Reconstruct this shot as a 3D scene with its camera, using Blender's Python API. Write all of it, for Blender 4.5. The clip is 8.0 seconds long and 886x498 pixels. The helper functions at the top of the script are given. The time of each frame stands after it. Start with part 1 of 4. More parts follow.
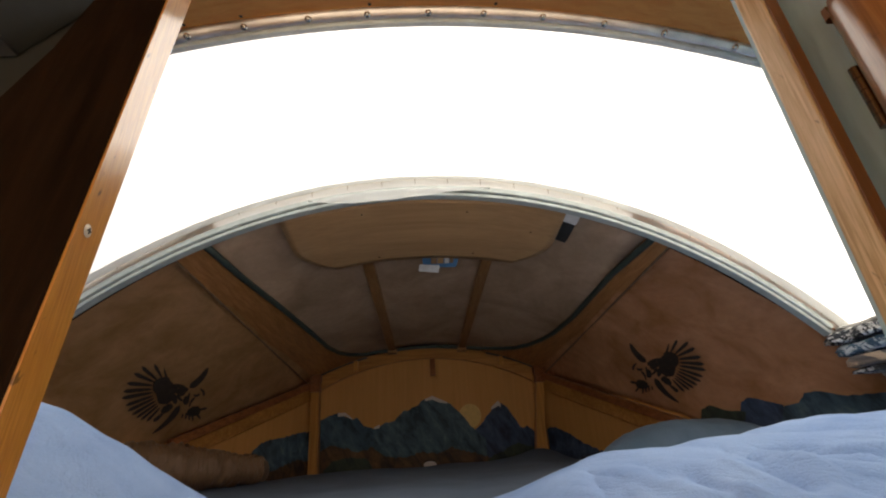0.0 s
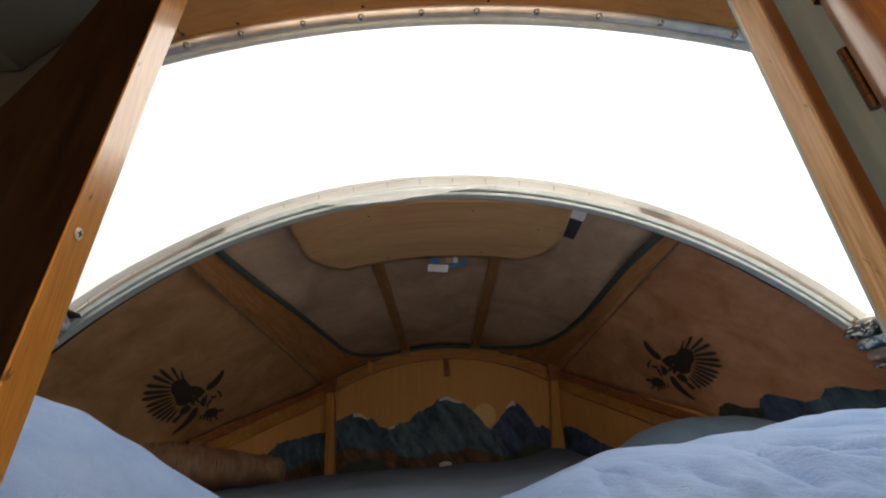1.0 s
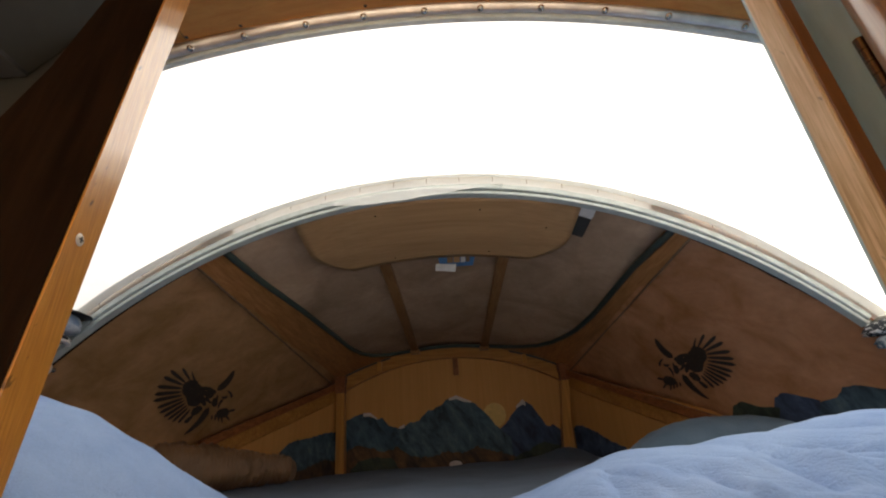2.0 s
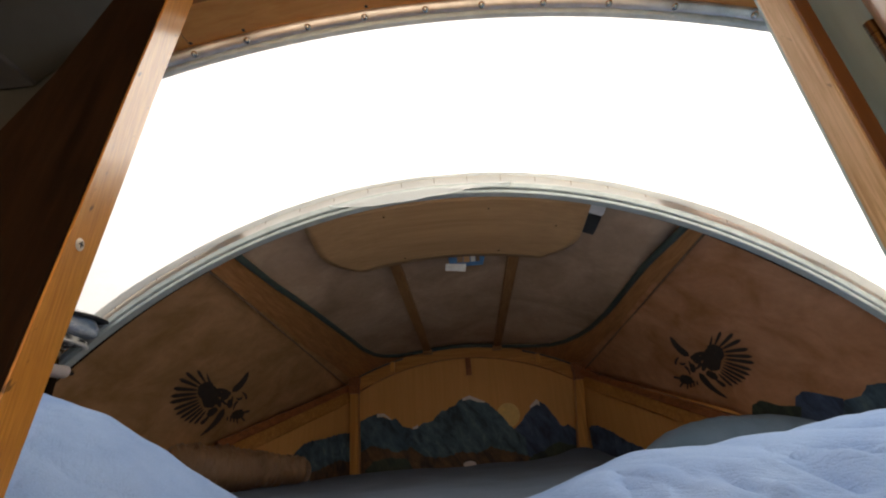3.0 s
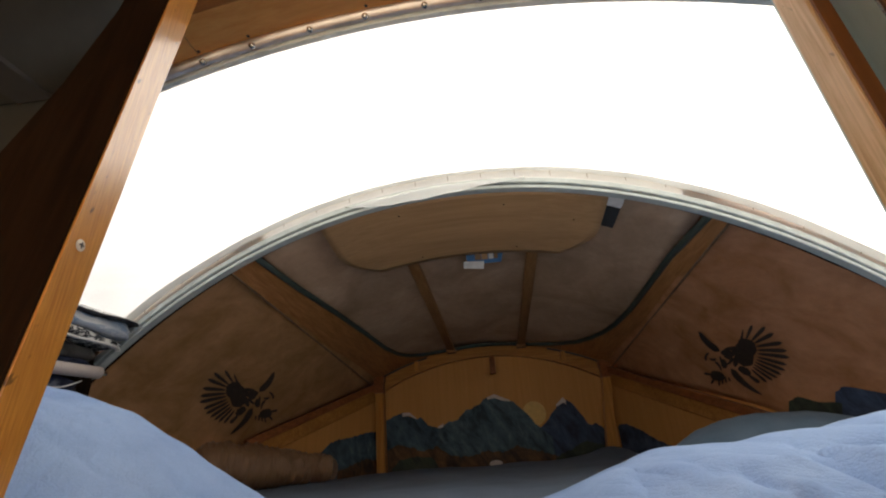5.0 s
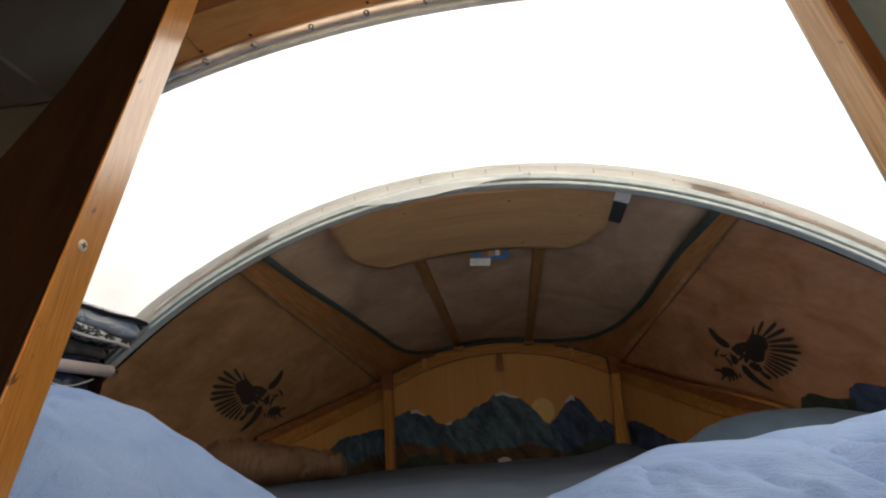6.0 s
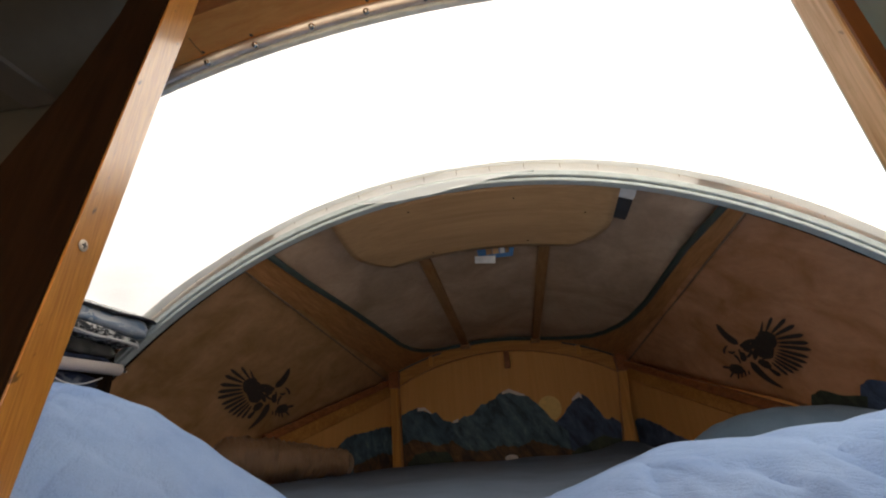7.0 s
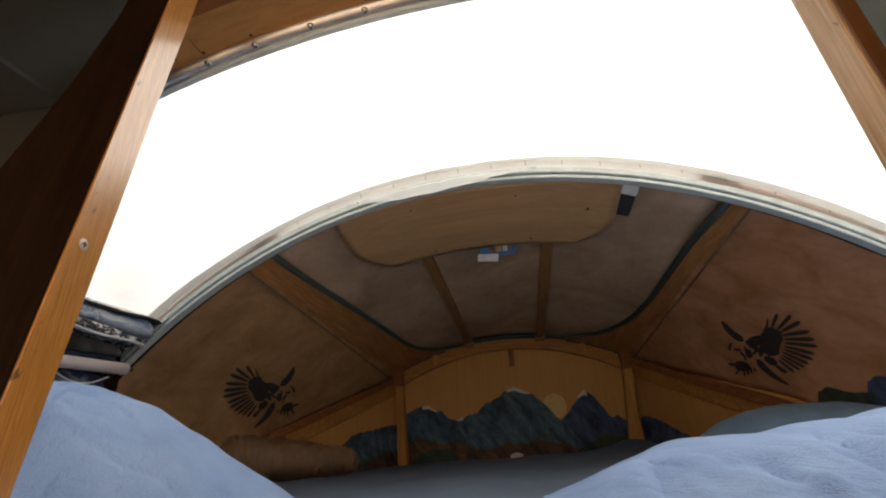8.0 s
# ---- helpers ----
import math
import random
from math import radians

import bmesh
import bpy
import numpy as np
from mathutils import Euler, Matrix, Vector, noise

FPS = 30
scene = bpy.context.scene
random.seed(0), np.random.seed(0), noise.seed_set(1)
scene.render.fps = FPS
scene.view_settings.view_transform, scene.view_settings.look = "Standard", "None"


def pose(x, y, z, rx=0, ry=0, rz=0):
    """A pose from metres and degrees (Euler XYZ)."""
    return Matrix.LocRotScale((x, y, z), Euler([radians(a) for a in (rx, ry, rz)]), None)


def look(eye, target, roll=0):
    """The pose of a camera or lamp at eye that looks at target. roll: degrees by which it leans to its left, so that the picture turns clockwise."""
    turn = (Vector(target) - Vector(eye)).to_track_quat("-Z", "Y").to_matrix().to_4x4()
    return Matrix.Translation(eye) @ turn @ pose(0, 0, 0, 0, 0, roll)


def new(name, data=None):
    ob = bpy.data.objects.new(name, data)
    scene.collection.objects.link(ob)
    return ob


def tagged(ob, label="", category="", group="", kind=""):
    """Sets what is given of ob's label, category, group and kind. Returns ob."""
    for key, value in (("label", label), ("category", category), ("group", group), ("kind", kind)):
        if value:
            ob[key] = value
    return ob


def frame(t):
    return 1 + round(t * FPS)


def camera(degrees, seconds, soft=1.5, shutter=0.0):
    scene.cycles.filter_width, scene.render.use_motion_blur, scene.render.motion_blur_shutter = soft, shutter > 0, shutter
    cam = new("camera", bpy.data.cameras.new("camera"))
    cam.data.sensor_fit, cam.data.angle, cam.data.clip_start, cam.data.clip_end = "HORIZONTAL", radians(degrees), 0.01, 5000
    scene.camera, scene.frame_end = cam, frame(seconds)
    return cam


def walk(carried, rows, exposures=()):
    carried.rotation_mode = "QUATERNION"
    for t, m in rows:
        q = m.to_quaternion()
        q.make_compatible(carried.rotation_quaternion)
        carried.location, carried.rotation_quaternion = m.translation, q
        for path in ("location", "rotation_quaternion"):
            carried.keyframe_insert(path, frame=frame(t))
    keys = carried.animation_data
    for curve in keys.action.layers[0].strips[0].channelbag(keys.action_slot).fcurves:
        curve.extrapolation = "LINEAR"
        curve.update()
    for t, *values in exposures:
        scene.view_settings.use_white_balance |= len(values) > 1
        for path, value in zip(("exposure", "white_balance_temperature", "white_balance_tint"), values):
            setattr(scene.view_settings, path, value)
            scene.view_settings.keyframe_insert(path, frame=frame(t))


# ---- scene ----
cam = camera(91.1, 8.0, soft=2.1)

PATH = [
    (0, (-0.04, -0.049, 1.379), (0.083, 1.783, 2.172), -3.5),
    (0.5, (-0.022, -0.051, 1.374), (0.062, 1.781, 2.173), -3.7),
    (1, (-0.011, -0.05, 1.372), (0.037, 1.782, 2.173), -3.8),
    (1.5, (-0.008, -0.048, 1.376), (0.019, 1.786, 2.173), -3.8),
    (3, (0.008, -0.04, 1.377), (-0.047, 1.791, 2.179), -4.0),
    (3.5, (0.019, -0.039, 1.374), (-0.076, 1.789, 2.18), -3.9),
    (4, (0.028, -0.037, 1.372), (-0.1, 1.787, 2.181), -3.8),
    (4.5, (0.035, -0.034, 1.369), (-0.119, 1.787, 2.181), -3.9),
    (6, (0.046, -0.028, 1.37), (-0.168, 1.792, 2.171), -4.0),
    (6.5, (0.049, -0.026, 1.37), (-0.181, 1.793, 2.168), -4.0),
    (7, (0.055, -0.026, 1.369), (-0.193, 1.792, 2.164), -4.0),
    (7.5, (0.058, -0.025, 1.367), (-0.201, 1.792, 2.162), -4.1),
    (8, (0.063, -0.025, 1.366), (-0.209, 1.791, 2.158), -4.1),
]
walk(cam, [(t, look(eye, target, roll)) for t, eye, target, roll in PATH])

# ---------------------------------------------------------------- light
EXPOSURE = 1.06
scene.view_settings.exposure = EXPOSURE
SUN_ELEVATION, SUN_TURN = 58.0, 62.0
world = bpy.data.worlds.new("sky")
world.use_nodes = True
scene.world = world
sky = world.node_tree.nodes.new("ShaderNodeTexSky")
sky.sky_type, sky.sun_disc = "NISHITA", False
sky.air_density, sky.dust_density, sky.ozone_density = 0.7, 7.0, 0.4
sky.sun_elevation, sky.sun_rotation = radians(SUN_ELEVATION), radians(SUN_TURN)
background = world.node_tree.nodes["Background"]
background.inputs["Strength"].default_value = 0.12
world.node_tree.links.new(sky.outputs["Color"], background.inputs["Color"])
sun = new("sun", bpy.data.lights.new("sun", "SUN"))
sun.data.energy, sun.data.angle, sun.data.color = 5.0, radians(0.5), (1.0, 0.88, 0.73)
sun.matrix_world = look((0, 0, 30), (-30 * math.sin(radians(SUN_TURN)) / math.tan(radians(SUN_ELEVATION)),
                                     -30 * math.cos(radians(SUN_TURN)) / math.tan(radians(SUN_ELEVATION)), 0))


# ---------------------------------------------------------------- materials
def material(name, rough=0.6, metal=0.0):
    m = bpy.data.materials.new(name)
    m.use_nodes = True
    b = m.node_tree.nodes["Principled BSDF"]
    b.inputs["Roughness"].default_value, b.inputs["Metallic"].default_value = rough, metal
    return m, m.node_tree.nodes, m.node_tree.links, b


def ramp(nodes, links, fac, stops):
    r = nodes.new("ShaderNodeValToRGB")
    while len(r.color_ramp.elements) < len(stops):
        r.color_ramp.elements.new(0.5)
    for e, (at, c) in zip(r.color_ramp.elements, stops):
        e.position, e.color = at, (*c, 1)
    links.new(fac, r.inputs["Fac"])
    return r.outputs["Color"]


def coords(nodes, links, scale=(1, 1, 1), turn=(0, 0, 0)):
    c = nodes.new("ShaderNodeTexCoord")
    m = nodes.new("ShaderNodeMapping")
    m.inputs["Scale"].default_value = scale
    r = nodes.new("ShaderNodeMapping")
    r.inputs["Rotation"].default_value = [radians(a) for a in turn]
    links.new(c.outputs["Object"], r.inputs["Vector"])
    links.new(r.outputs["Vector"], m.inputs["Vector"])
    return m.outputs["Vector"]


def noisy(nodes, links, vector, scale, detail=4.0, rough=0.55, warp=0.0):
    n = nodes.new("ShaderNodeTexNoise")
    n.inputs["Scale"].default_value, n.inputs["Detail"].default_value = scale, detail
    n.inputs["Roughness"].default_value, n.inputs["Distortion"].default_value = rough, warp
    links.new(vector, n.inputs["Vector"])
    return n.outputs["Fac"]


def mixed(nodes, links, a, b, fac, kind="MIX"):
    m = nodes.new("ShaderNodeMix")
    m.data_type, m.blend_type = "RGBA", kind
    for socket, v in ((m.inputs[6], a), (m.inputs[7], b), (m.inputs[0], fac)):
        if isinstance(v, tuple):
            socket.default_value = (*v, 1)
        elif isinstance(v, float):
            socket.default_value = v
        else:
            links.new(v, socket)
    return m.outputs[2]


def bumped(nodes, links, b, height, strength=0.3, distance=0.002):
    n = nodes.new("ShaderNodeBump")
    n.inputs["Strength"].default_value, n.inputs["Distance"].default_value = strength, distance
    links.new(height, n.inputs["Height"])
    links.new(n.outputs["Normal"], b.inputs["Normal"])


def wood(name, dark, light, along="z", rough=0.45, coat=0.0, figure=1.0, shine=0.22, fine_grain=1.0, nicks=0.0):
    """Sawn timber: long grain streaks along one axis, broad tone changes, fine pores."""
    m, n, l, b = material(name, rough)
    k = {"x": (1.5, 40, 40), "y": (40, 1.5, 40), "z": (40, 40, 1.5)}[along]
    k = tuple(v * fine_grain for v in k)
    fine = noisy(n, l, coords(n, l, k), 2.2, 6, 0.65, 0.6)
    k2 = tuple(v * 0.16 / fine_grain for v in k)
    broad = noisy(n, l, coords(n, l, k2), 1.6, 3, 0.5, 1.2)
    mid = tuple((a + c) / 2 for a, c in zip(dark, light))
    grain = ramp(n, l, fine, [(0.36, dark), (0.5, mid), (0.64, light)])
    tone = ramp(n, l, broad, [(0.3, (0.72, 0.68, 0.64)), (0.7, (1, 1, 1))])
    colour = mixed(n, l, grain, tone, 0.9 * figure, "MULTIPLY")
    if nicks:
        spots = noisy(n, l, coords(n, l, (130, 130, 45), (30, 0, 0)), 1.0, 2, 0.5)
        mark = ramp(n, l, spots, [(0.70, (1, 1, 1)), (0.76, (1 - nicks, 1 - nicks, 1 - nicks))])
        colour = mixed(n, l, colour, mark, 1.0, "MULTIPLY")
    l.new(colour, b.inputs["Base Color"])
    b.inputs["Specular IOR Level"].default_value = shine
    b.inputs["Coat Weight"].default_value, b.inputs["Coat Roughness"].default_value = coat, 0.09
    b.inputs["Coat IOR"].default_value = 1.95
    bumped(n, l, b, fine, 0.25, 0.001)
    if coat:
        l.new(b.inputs["Normal"].links[0].from_socket, b.inputs["Coat Normal"])
    return m


def painted(name, a, c, rough=0.8, scale=3.0, grain=60.0, streak=(1, 1, 1)):
    """Washed paint on board: cloudy broad tone and fine brush grain."""
    m, n, l, b = material(name, rough)
    v = coords(n, l, streak)
    cloud = noisy(n, l, v, scale, 5, 0.6, 0.5)
    fine = noisy(n, l, v, grain, 4, 0.6)
    base = ramp(n, l, cloud, [(0.32, a), (0.68, c)])
    tone = ramp(n, l, fine, [(0.3, (0.84, 0.84, 0.84)), (0.7, (1, 1, 1))])
    l.new(mixed(n, l, base, tone, 0.8, "MULTIPLY"), b.inputs["Base Color"])
    bumped(n, l, b, fine, 0.2, 0.001)
    return m


def crag(name, a, c, light):
    """Rock painted with a broad brush: slanting facets in three tones."""
    m, n, l, b = material(name, 0.85)
    v = coords(n, l, (1.7, 1.7, 0.75), (0, 32, 0))
    facet = noisy(n, l, v, 13.0, 4, 0.6, 0.5)
    fine = noisy(n, l, v, 48.0, 5, 0.7, 0.8)
    base = ramp(n, l, facet, [(0.34, a), (0.58, c), (0.72, light)])
    tone = ramp(n, l, fine, [(0.36, (0.62, 0.62, 0.62)), (0.62, (1, 1, 1))])
    l.new(mixed(n, l, base, tone, 0.8, "MULTIPLY"), b.inputs["Base Color"])
    bumped(n, l, b, fine, 0.3, 0.001)
    return m


def cloth(name, a, c, weave=900.0, scale=7.0, rough=0.9, crease=0.0, sheen=0.25, streak=(1, 1, 1), turn=0):
    m, n, l, b = material(name, rough)
    v = coords(n, l)
    cloud = noisy(n, l, v, scale, 4, 0.6, 0.3)
    fine = noisy(n, l, v, weave * 0.25, 3, 0.7)
    base = ramp(n, l, cloud, [(0.3, a), (0.7, c)])
    tone = ramp(n, l, fine, [(0.3, (0.88, 0.88, 0.88)), (0.7, (1, 1, 1))])
    l.new(mixed(n, l, base, tone, 0.8, "MULTIPLY"), b.inputs["Base Color"])
    b.inputs["Sheen Weight"].default_value = sheen
    small = noisy(n, l, coords(n, l, streak, (0, 0, turn)), 55.0, 5, 0.7, 0.8)
    add = n.new("ShaderNodeMath")
    add.operation = "MULTIPLY_ADD"
    l.new(small, add.inputs[0])
    add.inputs[1].default_value = crease
    l.new(fine, add.inputs[2])
    bumped(n, l, b, add.outputs[0], 0.5, 0.004)
    return m


def plain(name, colour, rough=0.6, metal=0.0, spread=0.12, scale=40.0):
    """One colour with a little wear."""
    m, n, l, b = material(name, rough, metal)
    f = noisy(n, l, coords(n, l), scale, 4, 0.6)
    low = tuple(v * (1 - spread) for v in colour)
    high = tuple(min(1, v * (1 + spread)) for v in colour)
    l.new(ramp(n, l, f, [(0.3, low), (0.7, high)]), b.inputs["Base Color"])
    bumped(n, l, b, f, 0.1, 0.001)
    return m


def canvas_material(name="tent_canvas", through_light=0.62):
    """Off-white tent canvas that lets daylight through."""
    m, n, l, b = material(name, 0.9)
    v = coords(n, l)
    cloud = noisy(n, l, v, 5.0, 5, 0.65, 0.6)
    fine = noisy(n, l, v, 260.0, 3, 0.7)
    base = ramp(n, l, cloud, [(0.3, (0.74, 0.75, 0.73)), (0.65, (0.82, 0.83, 0.81))])
    tone = ramp(n, l, fine, [(0.3, (0.92, 0.92, 0.92)), (0.7, (1, 1, 1))])
    colour = mixed(n, l, base, tone, 0.8, "MULTIPLY")
    l.new(colour, b.inputs["Base Color"])
    t = n.new("ShaderNodeBsdfTranslucent")
    l.new(colour, t.inputs["Color"])
    mix = n.new("ShaderNodeMixShader")
    mix.inputs["Fac"].default_value = through_light
    l.new(b.outputs["BSDF"], mix.inputs[1])
    l.new(t.outputs["BSDF"], mix.inputs[2])
    l.new(mix.outputs["Shader"], n["Material Output"].inputs["Surface"])
    bumped(n, l, b, fine, 0.2, 0.001)
    return m


def floral(name, ground, leaf, light, scale=16.0, cover=0.5):
    """Printed cotton: drifts of pale petals and a second colour over a plain ground."""
    m, n, l, b = material(name, 0.85)
    v = coords(n, l, (1, 0.55, 1))
    drift = noisy(n, l, v, scale * 0.45, 3, 0.5, 0.8)
    petals = noisy(n, l, v, scale * 1.5, 4, 0.55, 3.0)
    wash = noisy(n, l, v, scale * 0.5, 4, 0.6, 1.5)
    base = ramp(n, l, wash, [(0.42, ground), (0.58, leaf)])
    edge = ramp(n, l, petals, [(0.49, (0, 0, 0)), (0.54, (1, 1, 1))])
    where = ramp(n, l, drift, [(cover - 0.04, (0, 0, 0)), (cover + 0.06, (1, 1, 1))])
    pick = mixed(n, l, edge, where, 1.0, "MULTIPLY")
    l.new(mixed(n, l, base, light, pick), b.inputs["Base Color"])
    fold = noisy(n, l, coords(n, l, (1, 0.3, 1)), 30.0, 4, 0.6, 0.5)
    bumped(n, l, b, fold, 0.6, 0.006)
    return m



PINE = wood("honey_pine", (0.50, 0.20, 0.024), (0.74, 0.36, 0.06), "z", 0.34, 1.0, 0.45, 0.8, 5.5, 0.7)
PALE_PINE = wood("pale_pine", (0.46, 0.305, 0.145), (0.76, 0.57, 0.34), "z", 0.42, 0.1, 0.7, 0.22, 3.2, 0.5)
FLOOR_PINE = wood("floor_pine", (0.58, 0.43, 0.27), (0.80, 0.62, 0.42), "y", 0.5)
DIM_PINE = wood("narrow_beam_pine", (0.27, 0.135, 0.055), (0.38, 0.20, 0.085), "y", 0.6)
PINE_Y = wood("pine_beam", (0.38, 0.165, 0.058), (0.55, 0.26, 0.098), "y", 0.55)
PINE_X = wood("pine_rib", (0.36, 0.152, 0.038), (0.50, 0.23, 0.064), "x", 0.55)
PINE_UP = wood("pine_stud", (0.42, 0.18, 0.04), (0.60, 0.28, 0.07), "z", 0.5)
RED_WOOD = wood("red_wood", (0.19, 0.066, 0.023), (0.31, 0.115, 0.04), "y", 0.5)
# Post front and catch; on the post its darkness stands in for shade.
EDGE_BROWN = wood("brown_edge", (0.15, 0.065, 0.022), (0.23, 0.105, 0.038), "z", 0.5)
# Near-black: holds the shade on the left post's unlit face in its colour.
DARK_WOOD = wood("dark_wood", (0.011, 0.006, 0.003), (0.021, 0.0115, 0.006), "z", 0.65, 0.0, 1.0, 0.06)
PLY = wood("orange_ply", (0.80, 0.34, 0.09), (0.90, 0.45, 0.14), "x", 0.55, 0.0, 0.4)
RED_PLY = wood("red_ply", (0.40, 0.13, 0.035), (0.54, 0.20, 0.06), "x", 0.5, 0.0, 0.5)
PALE_PLY = wood("pale_ply", (0.42, 0.25, 0.12), (0.50, 0.31, 0.155), "x", 0.6, 0.0, 0.6)
WALL_PLY = wood("wall_ply", (0.49, 0.232, 0.07), (0.55, 0.265, 0.085), "z", 0.6, 0.0, 0.15, 0.2, 0.5)
GLOSS_WOOD = wood("varnished_wood", (0.24, 0.105, 0.035), (0.40, 0.19, 0.07), "z", 0.3, 0.8, 1.0, 0.4, 2.0, 0.4)
ROSE_WASH = painted("rose_wash", (0.36, 0.145, 0.05), (0.58, 0.285, 0.148), 0.85, 7.0, 38)
OCHRE_WASH = painted("ochre_wash", (0.29, 0.145, 0.05), (0.50, 0.27, 0.125), 0.85, 7.0, 38)
# Grey paint with the dim light of its corner put into the colour.
SHADED_PAINT = painted("shaded_grey_paint", (0.024, 0.0255, 0.023), (0.038, 0.040, 0.036), 0.6, 4.0, 60)
GREY_WASH = painted("grey_wash", (0.34, 0.225, 0.14), (0.58, 0.40, 0.27), 0.85, 4.0, 50)
BLUE_GREY = painted("blue_grey_paint", (0.42, 0.61, 0.70), (0.50, 0.69, 0.78), 0.6, 5.0, 90, (1, 1, 0.12))
PALE_PAINT = painted("pale_paint", (0.66, 0.66, 0.62), (0.74, 0.74, 0.70), 0.6, 4.0, 60)
GREY_RAIL = plain("grey_green_rail", (0.46, 0.51, 0.50), 0.5, 0.0, 0.12)
PALE_RAIL = plain("pale_rail", (0.72, 0.78, 0.77), 0.45, 0.0, 0.12)
GREY_DARK = plain("dark_rail_groove", (0.07, 0.08, 0.085), 0.6)
ALUMINIUM = plain("aluminium_strip", (0.80, 0.75, 0.72), 0.42, 1.0, 0.18, 25)
SCREW = plain("pale_screw", (0.62, 0.57, 0.50), 0.5, 0.35, 0.15, 200)
STEEL = plain("steel", (0.60, 0.58, 0.55), 0.25, 1.0, 0.1, 60)
BRASS = plain("old_brass", (0.20, 0.18, 0.15), 0.22, 1.0, 0.25, 60)
BLACK = plain("black_tape", (0.03, 0.032, 0.036), 0.6)
SILVER_TAPE = plain("silver_tape", (0.74, 0.72, 0.70), 0.5)
GREEN_CORD = plain("dark_green_trim", (0.035, 0.055, 0.05), 0.6)
STENCIL = plain("stencil_paint", (0.035, 0.024, 0.018), 0.8, 0.0, 0.3, 90)
CANVAS = canvas_material()
DOUBLE_CANVAS = canvas_material("doubled_canvas", 0.22)
# Thin brown lines; along the wide beams it stands for a shadow.
BROWN_LINE = plain("brown_line", (0.17, 0.105, 0.06), 0.8, 0.0, 0.3, 30)
HEM = canvas_material("cream_hem", 0.75)
SHEET = cloth("bed_sheet", (0.072, 0.103, 0.155), (0.105, 0.146, 0.212), 900, 5, 0.9, 0.4, 0.02)
DUVET = cloth("duvet_cotton", (0.22, 0.345, 0.63), (0.32, 0.46, 0.73), 900, 6, 0.9, 2.2, 0.0, (1.3, 0.28, 0.6), -42)
PILLOW = cloth("pillow_cotton", (0.085, 0.14, 0.205), (0.13, 0.19, 0.265), 900, 8, 0.9, 0.8, 0.05)
TAN = cloth("tan_satin", (0.19, 0.105, 0.055), (0.28, 0.16, 0.085), 900, 8, 0.36, 5.0, 0.0, (0.9, 0.16, 0.16), -30)
TAN_PALE = cloth("pale_tan_satin", (0.34, 0.22, 0.13), (0.44, 0.29, 0.18), 900, 8, 0.45, 0.8)
BLUE_FLORAL = floral("blue_floral", (0.20, 0.29, 0.43), (0.62, 0.66, 0.70), (0.70, 0.72, 0.74), 13, 0.45)
DARK_FLORAL = floral("dark_floral", (0.012, 0.013, 0.016), (0.03, 0.035, 0.045), (0.74, 0.74, 0.72), 25, 0.44)
GREY_FLORAL = floral("grey_floral", (0.025, 0.026, 0.026), (0.09, 0.09, 0.085), (0.26, 0.26, 0.24), 12, 0.5)
NAVY_FLORAL = floral("navy_floral", (0.012, 0.016, 0.035), (0.03, 0.045, 0.10), (0.16, 0.18, 0.22), 14, 0.55)
TEAL_FLORAL = floral("teal_floral", (0.035, 0.075, 0.13), (0.07, 0.14, 0.20), (0.50, 0.56, 0.60), 17, 0.5)
TAN_FLORAL = floral("tan_floral", (0.36, 0.25, 0.17), (0.48, 0.36, 0.26), (0.10, 0.09, 0.09), 11, 0.56)
WHITE_COTTON = cloth("white_cotton", (0.78, 0.77, 0.74), (0.85, 0.84, 0.81), 900, 9, 0.85, 0.8)
PINK_COTTON = cloth("pale_pink_cotton", (0.52, 0.45, 0.42), (0.58, 0.51, 0.48), 900, 9, 0.8, 0.4)
MOUNT_BLUE = crag("mountain_blue", (0.026, 0.044, 0.060), (0.085, 0.135, 0.165), (0.14, 0.195, 0.205))
MOUNT_TEAL = crag("mountain_teal", (0.024, 0.042, 0.060), (0.075, 0.125, 0.165), (0.12, 0.18, 0.20))
MOUNT_DEEP = crag("mountain_deep_blue", (0.020, 0.030, 0.058), (0.058, 0.085, 0.150), (0.10, 0.14, 0.20))
MOUNT_GREEN = crag("hill_green", (0.012, 0.022, 0.018), (0.045, 0.058, 0.04), (0.08, 0.085, 0.05))
MOUNT_BROWN = crag("hill_brown", (0.03, 0.02, 0.014), (0.12, 0.065, 0.03), (0.20, 0.11, 0.05))
SNOW = plain("snow_paint", (0.55, 0.47, 0.42), 0.85)
SUN_PAINT = plain("sun_paint", (0.62, 0.40, 0.14), 0.85)
CARD_BLUE = plain("blue_card", (0.06, 0.16, 0.34), 0.4)
GROUND = painted("dry_ground", (0.40, 0.35, 0.27), (0.50, 0.45, 0.35), 0.95, 0.6, 8)
CARD_WHITE = plain("white_card", (0.6, 0.6, 0.6), 0.5)


# ---------------------------------------------------------------- building helpers
def part(name, bm, mat, parent=None, label="", smooth=False):
    """One bmesh as one mesh object, under a thing or a part."""
    me = bpy.data.meshes.new(name)
    bmesh.ops.recalc_face_normals(bm, faces=bm.faces)
    bm.to_mesh(me)
    bm.free()
    me.materials.append(mat)
    if smooth:
        for p in me.polygons:
            p.use_smooth = True
    ob = new(name, me)
    ob.parent = parent
    if label:
        tagged(ob, label)
    return ob


def thing(name, label, category, at=(0, 0, 0), group="", kind=""):
    ob = new(name)
    ob.location = at
    ob.empty_display_size = 0.05
    return tagged(ob, label, category, group, kind)


def under(parent, ob):
    """Hang ob under parent and leave it where it stands."""
    ob.parent = parent
    ob.matrix_parent_inverse = Matrix.Translation(parent.location).inverted()
    return ob


